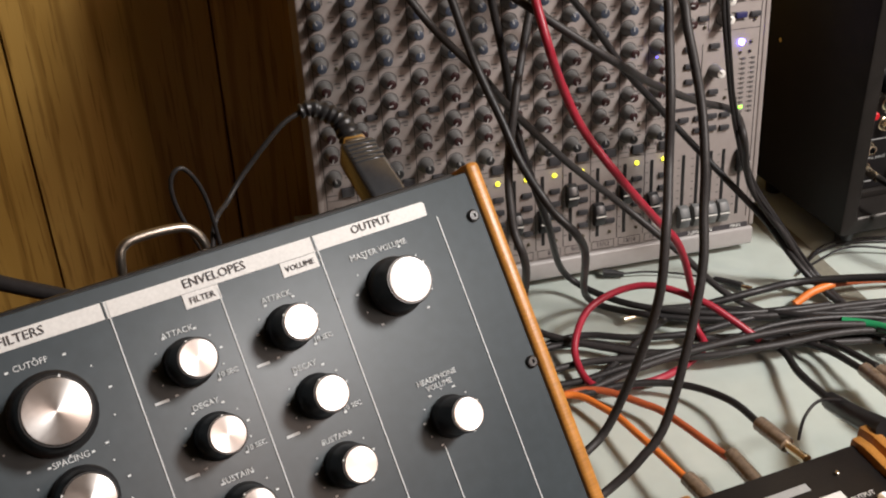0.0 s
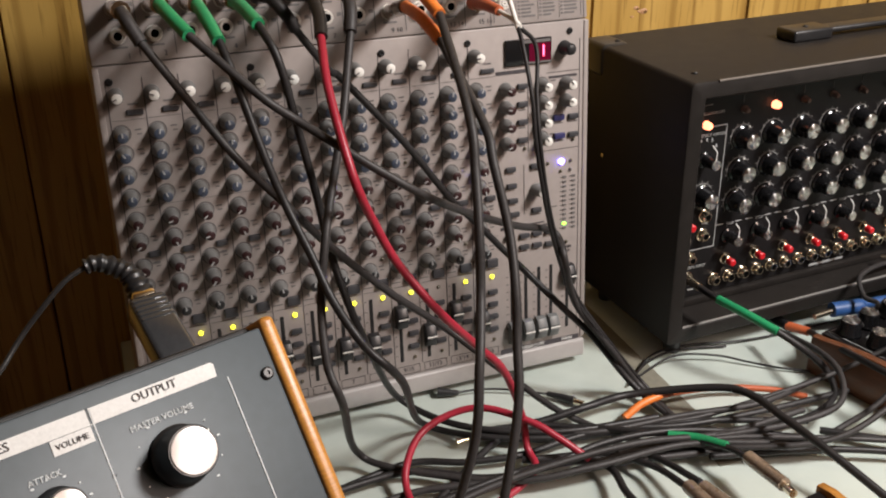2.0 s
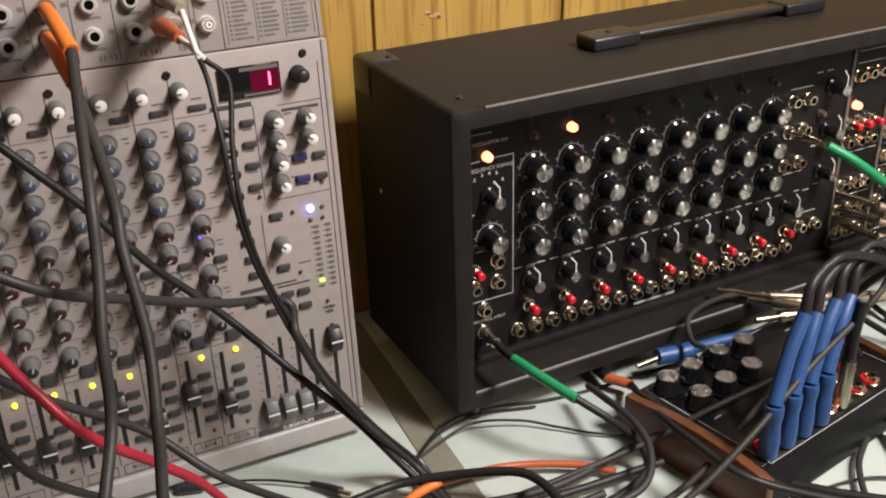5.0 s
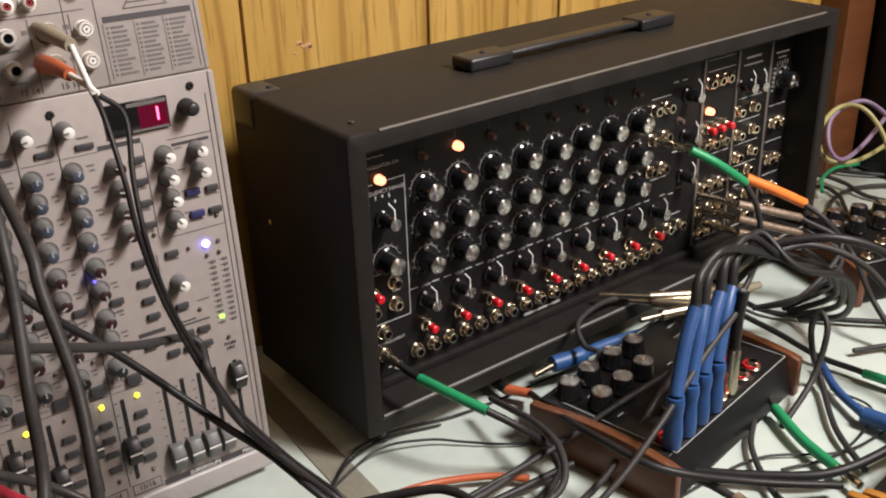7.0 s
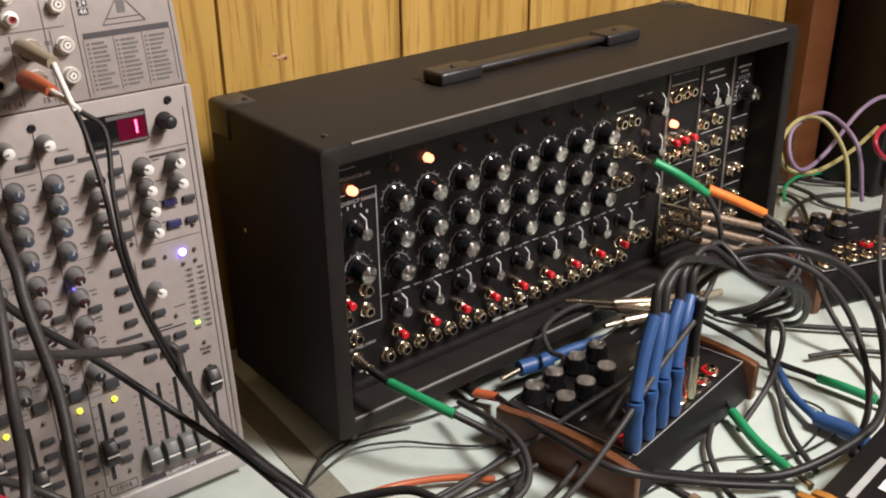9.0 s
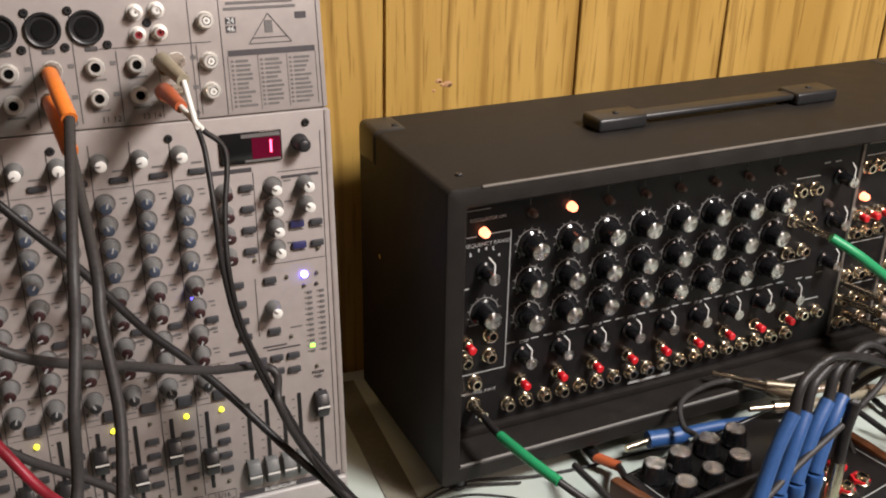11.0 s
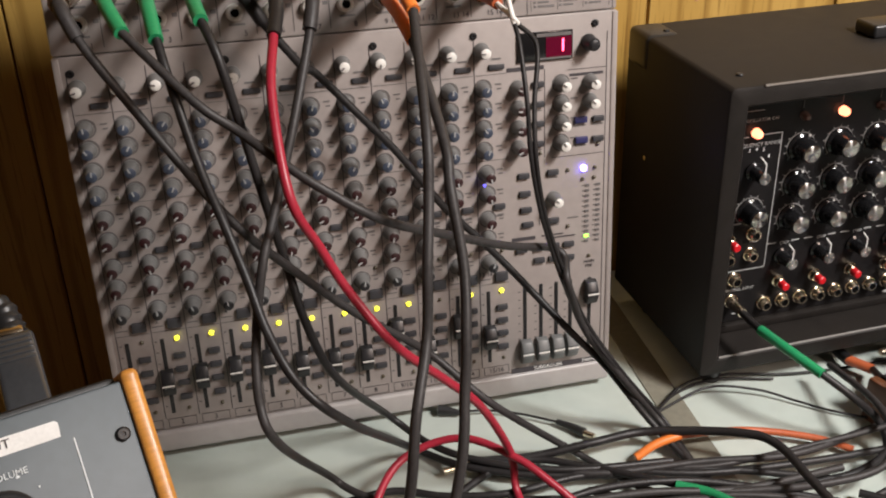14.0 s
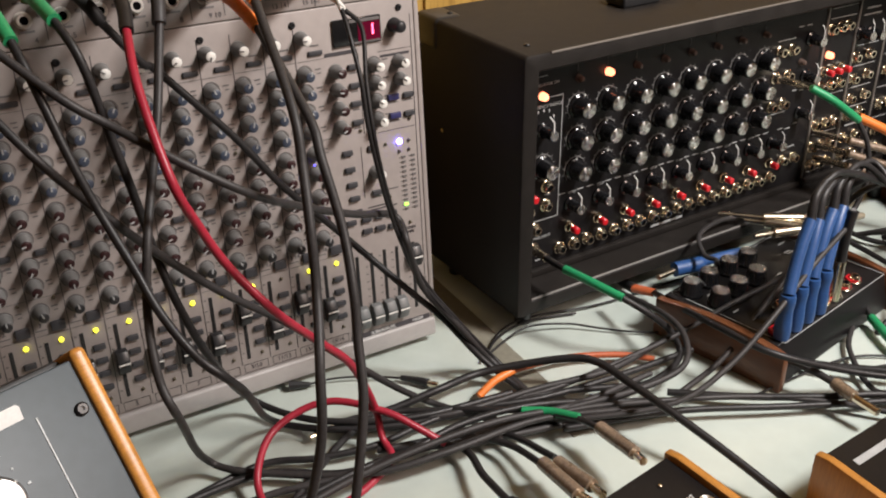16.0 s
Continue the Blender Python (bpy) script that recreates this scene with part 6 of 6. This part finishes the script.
part("cord", tube("cord", [(0.324, -0.102, 0.130), (0.344, -0.107, 0.150), (0.371, -0.129, 0.165), (0.405, -0.160, 0.170), (0.446, -0.185, 0.150), (0.471, -0.209, 0.110), (0.467, -0.233, 0.060), (0.415, -0.266, 0.040), (0.361, -0.270, 0.030), (0.295, -0.255, 0.020), (0.246, -0.215, 0.015), (0.213, -0.180, 0.012)], 0.0042, CABLE_BLACK), c)
c = thing("audio_cable", Matrix(), "dark grey cable arching over the control box", "cable", "tangle of cables")
part("cord", tube("cord", [(0.335, -0.101, 0.120), (0.360, -0.109, 0.140), (0.407, -0.123, 0.150), (0.452, -0.152, 0.130), (0.477, -0.180, 0.090), (0.468, -0.213, 0.050), (0.444, -0.238, 0.020), (0.381, -0.266, 0.010)], 0.0034, CABLE_GREY), c)
c = thing("audio_cable", Matrix(), "black cable running across the table", "cable", "tangle of cables")
part("cord", tube("cord", [(0.434, -0.021, 0.030), (0.448, -0.074, 0.020), (0.455, -0.122, 0.012), (0.468, -0.168, 0.010), (0.486, -0.259, 0.008)], 0.0032, CABLE_BLACK), c)
c = thing("audio_cable", Matrix(), "black cable running across the table", "cable", "tangle of cables")
part("cord", tube("cord", [(0.507, 0.068, 0.008), (0.493, -0.014, 0.008), (0.528, -0.066, 0.008), (0.581, -0.118, 0.008), (0.652, -0.185, 0.008)], 0.0032, CABLE_BLACK), c)
c = thing("audio_cable", Matrix(), "dark grey cable curling on the table", "cable", "tangle of cables")
part("cord", tube("cord", [(0.322, -0.154, 0.008), (0.281, -0.187, 0.008), (0.248, -0.245, 0.008), (0.273, -0.273, 0.008), (0.319, -0.308, 0.008)], 0.0028, CABLE_GREY), c)
c = thing("audio_cable", Matrix(), "dark grey loop standing on the table", "cable", "tangle of cables")
part("cord", tube("cord", [(0.331, -0.178, 0.008), (0.387, -0.164, 0.030), (0.410, -0.157, 0.070), (0.415, -0.144, 0.085), (0.408, -0.141, 0.070), (0.409, -0.147, 0.040), (0.420, -0.152, 0.012), (0.369, -0.207, 0.008), (0.337, -0.261, 0.008)], 0.003, CABLE_GREY), c)
c = thing("audio_cable", Matrix(), "blue cable lying on the table", "cable", "tangle of cables")
part("cord", tube("cord", [(0.446, -0.132, 0.012), (0.421, -0.169, 0.010), (0.401, -0.215, 0.012)], 0.0042, CABLE_BLUE), c)
part("sleeve", tube("sleeve", [(0.402, -0.212, 0.012), (0.406, -0.249, 0.014), (0.392, -0.281, 0.014)], 0.008, CABLE_BLUE), c, None, "thick blue sleeve")
c = thing("audio_cable", Matrix(), "green-sleeved cable lying on the table", "cable", "tangle of cables")
part("cord", tube("cord", [(0.368, -0.080, 0.050), (0.360, -0.116, 0.030), (0.344, -0.160, 0.012)], 0.003, CABLE_BLACK), c)
part("sleeve", tube("sleeve", [(0.345, -0.158, 0.012), (0.325, -0.205, 0.012), (0.315, -0.248, 0.012)], 0.005, CABLE_GREEN), c, None, "green sleeve")
part("plug", tube("plug", [(0.315, -0.248, 0.012), (0.311, -0.274, 0.012)], 0.004, CHROME), c)
c = thing("audio_cable", Matrix(), "green-sleeved cable lying on the table", "cable", "tangle of cables")
part("sleeve", tube("sleeve", [(0.464, -0.168, 0.012), (0.472, -0.198, 0.012), (0.476, -0.227, 0.012)], 0.0048, CABLE_GREEN), c, None, "green sleeve")
c = thing("power_lead", Matrix(), "thin black wire lying on the table", "cable", "tangle of cables")
part("cord", tube("cord", [(0.425, -0.160, 0.004), (0.426, -0.206, 0.004), (0.348, -0.230, 0.004), (0.285, -0.216, 0.004)], 0.0012, CABLE_BLACK), c)
c = thing("power_lead", Matrix(), "thin black wire lying on the table", "cable", "tangle of cables")
part("cord", tube("cord", [(0.151, -0.194, 0.004), (0.224, -0.190, 0.004), (0.287, -0.195, 0.004), (0.348, -0.230, 0.004), (0.413, -0.233, 0.004)], 0.0012, CABLE_BLACK), c)
c = thing("audio_cable", Matrix(), "black cable lying on the table", "cable", "tangle of cables")
part("cord", tube("cord", [(0.499, -0.132, 0.008), (0.549, -0.154, 0.008), (0.605, -0.212, 0.008)], 0.0028, CABLE_BLACK), c)
c = thing("audio_cable", Matrix(), "dark cable along the table edge", "cable", "tangle of cables")
part("cord", tube("cord", [(0.070, -0.156, 0.010), (0.126, -0.198, 0.012), (0.187, -0.235, 0.014), (0.255, -0.269, 0.014), (0.344, -0.344, 0.012)], 0.0036, CABLE_BLACK), c)
c = thing("audio_cable", Matrix(), "black cable hanging at the far boxes", "cable", "tangle of cables")
part("cord", tube("cord", [(0.759, -0.032, 0.120), (0.641, -0.104, 0.100), (0.597, -0.140, 0.070), (0.584, -0.167, 0.030)], 0.003, CABLE_GREY), c)
c = thing("audio_cable", Matrix(), "black cable with clear plug leaving the control box", "cable", "tangle of cables")
part("cord", tube("cord", [(0.184, -0.184, 0.030), (0.193, -0.215, 0.030), (0.198, -0.239, 0.028)], 0.0036, CABLE_GREY), c)
part("barrel", tube("barrel", [(0.198, -0.238, 0.028), (0.199, -0.261, 0.026)], 0.0062, TUBE), c, None, "clear brown strain relief")
part("tip", tube("tip", [(0.199, -0.261, 0.026), (0.202, -0.286, 0.024)], 0.004, CHROME), c)
c = thing("audio_cable", Matrix(), "yellow looped cable on the far box", "cable", "tangle of cables")
part("cord", tube("cord", [(0.776, 0.025, 0.060), (0.791, 0.050, 0.120), (0.782, 0.082, 0.160), (0.766, 0.109, 0.160), (0.721, 0.101, 0.140), (0.739, 0.100, 0.100), (0.781, 0.086, 0.090), (0.857, 0.088, 0.100), (0.960, 0.114, 0.110)], 0.003, CABLE_YELLOW), c)
c = thing("audio_cable", Matrix(), "purple looped cable on the far box", "cable", "tangle of cables")
part("cord", tube("cord", [(0.808, 0.026, 0.060), (0.816, 0.052, 0.130), (0.815, 0.105, 0.160), (0.757, 0.110, 0.150), (0.734, 0.094, 0.120), (0.750, 0.083, 0.100), (0.806, 0.090, 0.110), (0.862, 0.085, 0.160), (0.918, 0.084, 0.170), (0.925, 0.070, 0.140)], 0.003, CABLE_PURPLE), c)
c = thing("audio_cable", Matrix(), "pink-red looped cable at the far box", "cable", "tangle of cables")
part("cord", tube("cord", [(0.876, 0.015, 0.100), (0.829, 0.021, 0.120), (0.817, 0.028, 0.140), (0.848, 0.040, 0.150), (0.899, 0.039, 0.150)], 0.0036, CABLE_RED), c)
c = thing("audio_cable", Matrix(), "black cable with tall blue plug in the control box", "cable", "blue plugs in the control box")
part("plug", tube("plug", [(0.189, -0.176, 0.046), (0.189, -0.176, 0.076), (0.189, -0.176, 0.094)], lambda s: 0.0078 + 0.0006 * math.sin(s * 9) - 0.002 * max(0, s - 0.7), CABLE_BLUE), c, None, "blue plug sleeve")
part("sleeve", tube("sleeve", [(0.189, -0.176, 0.094), (0.193, -0.173, 0.102), (0.209, -0.163, 0.131), (0.226, -0.155, 0.155)], 0.0062, CABLE_BLUE), c, None, "blue upper sleeve")
part("boot", tube("boot", [(0.224, -0.156, 0.152), (0.226, -0.155, 0.155), (0.234, -0.149, 0.175), (0.252, -0.143, 0.185)], lambda s: 0.0056 - 0.002 * s, CABLE_BLACK), c)
part("cord", tube("cord", [(0.250, -0.143, 0.184), (0.279, -0.139, 0.187), (0.370, -0.119, 0.150), (0.435, -0.113, 0.120), (0.530, -0.073, 0.050), (0.511, -0.032, 0.010)], 0.0034, CABLE_BLACK), c)
c = thing("audio_cable", Matrix(), "black cable with tall blue plug in the control box", "cable", "blue plugs in the control box")
part("plug", tube("plug", [(0.212, -0.170, 0.046), (0.212, -0.170, 0.076), (0.212, -0.170, 0.094)], lambda s: 0.0078 + 0.0006 * math.sin(s * 9) - 0.002 * max(0, s - 0.7), CABLE_BLUE), c, None, "blue plug sleeve")
part("sleeve", tube("sleeve", [(0.212, -0.170, 0.094), (0.216, -0.167, 0.102), (0.232, -0.157, 0.131), (0.244, -0.149, 0.148)], 0.0062, CABLE_BLUE), c, None, "blue upper sleeve")
part("boot", tube("boot", [(0.242, -0.150, 0.145), (0.244, -0.149, 0.148), (0.252, -0.143, 0.168), (0.270, -0.137, 0.178)], lambda s: 0.0056 - 0.002 * s, CABLE_BLACK), c)
part("cord", tube("cord", [(0.268, -0.137, 0.177), (0.297, -0.133, 0.180), (0.367, -0.130, 0.150), (0.433, -0.128, 0.120), (0.515, -0.090, 0.050), (0.509, -0.041, 0.010)], 0.0034, CABLE_BLACK), c)
c = thing("audio_cable", Matrix(), "black cable with tall blue plug in the control box", "cable", "blue plugs in the control box")
part("plug", tube("plug", [(0.234, -0.164, 0.046), (0.234, -0.164, 0.076), (0.234, -0.164, 0.094)], lambda s: 0.0078 + 0.0006 * math.sin(s * 9) - 0.002 * max(0, s - 0.7), CABLE_BLUE), c, None, "blue plug sleeve")
part("sleeve", tube("sleeve", [(0.234, -0.164, 0.094), (0.238, -0.161, 0.102), (0.254, -0.151, 0.131), (0.270, -0.143, 0.150)], 0.0062, CABLE_BLUE), c, None, "blue upper sleeve")
part("boot", tube("boot", [(0.268, -0.144, 0.147), (0.270, -0.143, 0.150), (0.278, -0.137, 0.170), (0.296, -0.131, 0.180)], lambda s: 0.0056 - 0.002 * s, CABLE_BLACK), c)
part("cord", tube("cord", [(0.294, -0.131, 0.179), (0.323, -0.127, 0.182), (0.364, -0.140, 0.150), (0.431, -0.143, 0.120), (0.501, -0.106, 0.050), (0.508, -0.050, 0.010)], 0.0034, CABLE_BLACK), c)
c = thing("audio_cable", Matrix(), "black cable with tall blue plug in the control box", "cable", "blue plugs in the control box")
part("plug", tube("plug", [(0.257, -0.158, 0.046), (0.257, -0.158, 0.076), (0.257, -0.158, 0.094)], lambda s: 0.0078 + 0.0006 * math.sin(s * 9) - 0.002 * max(0, s - 0.7), CABLE_BLUE), c, None, "blue plug sleeve")
part("sleeve", tube("sleeve", [(0.257, -0.158, 0.094), (0.261, -0.155, 0.102), (0.277, -0.145, 0.131), (0.291, -0.137, 0.146)], 0.0062, CABLE_BLUE), c, None, "blue upper sleeve")
part("boot", tube("boot", [(0.289, -0.138, 0.143), (0.291, -0.137, 0.146), (0.299, -0.131, 0.166), (0.317, -0.125, 0.176)], lambda s: 0.0056 - 0.002 * s, CABLE_BLACK), c)
part("cord", tube("cord", [(0.315, -0.125, 0.175), (0.344, -0.121, 0.178), (0.361, -0.150, 0.150), (0.430, -0.157, 0.120), (0.488, -0.122, 0.050), (0.506, -0.059, 0.010)], 0.0034, CABLE_BLACK), c)
c = thing("audio_cable", Matrix(), "black cable with tall silver plug in the control box", "cable", "tangle of cables")
part("plug", tube("plug", [(0.290, -0.148, 0.046), (0.290, -0.148, 0.091)], 0.0062, CHROME), c, None, "silver plug barrel")
part("boot", tube("boot", [(0.290, -0.148, 0.091), (0.290, -0.148, 0.121), (0.294, -0.148, 0.146)], 0.0052, CABLE_BLACK), c)
part("cord", tube("cord", [(0.294, -0.148, 0.146), (0.310, -0.107, 0.100), (0.226, -0.127, 0.060), (0.146, -0.148, 0.020), (0.083, -0.162, 0.010)], 0.003, CABLE_GREY), c)
for pts, r, m, words in (([(0.800, 0.250, 0.006), (0.909, 0.239, 0.006), (0.940, 0.190, 0.008), (0.985, 0.150, 0.006), (1.06, 0.120, 0.006)], 0.0032, CABLE_BLACK, "black cable lying behind the cabinet"),
                         ([(0.780, 0.235, 0.006), (0.878, 0.215, 0.010), (0.885, 0.165, 0.012), (0.880, 0.122, 0.006), (0.900, 0.060, 0.006)], 0.0032, CABLE_GREY, "dark grey cable lying behind the cabinet"),
                         ([(0.760, 0.205, 0.006), (0.855, 0.187, 0.006), (0.850, 0.150, 0.008), (0.827, 0.121, 0.006), (0.800, 0.095, 0.006)], 0.0030, CABLE_BLACK, "black cable lying behind the cabinet"),
                         ([(0.830, 0.160, 0.012), (0.870, 0.190, 0.014), (0.930, 0.210, 0.012), (0.990, 0.200, 0.008), (1.05, 0.175, 0.006)], 0.0026, CABLE_GREEN, "dark green cable lying behind the cabinet"),
                         ([(0.790, 0.120, 0.006), (0.840, 0.145, 0.006), (0.900, 0.150, 0.006), (0.960, 0.120, 0.006)], 0.0028, CABLE_GREY, "dark grey cable lying behind the cabinet")):
    c = thing("audio_cable", Matrix(), words, "cable", "tangle of cables")
    part("cord", tube("cord", pts, r, m), c)
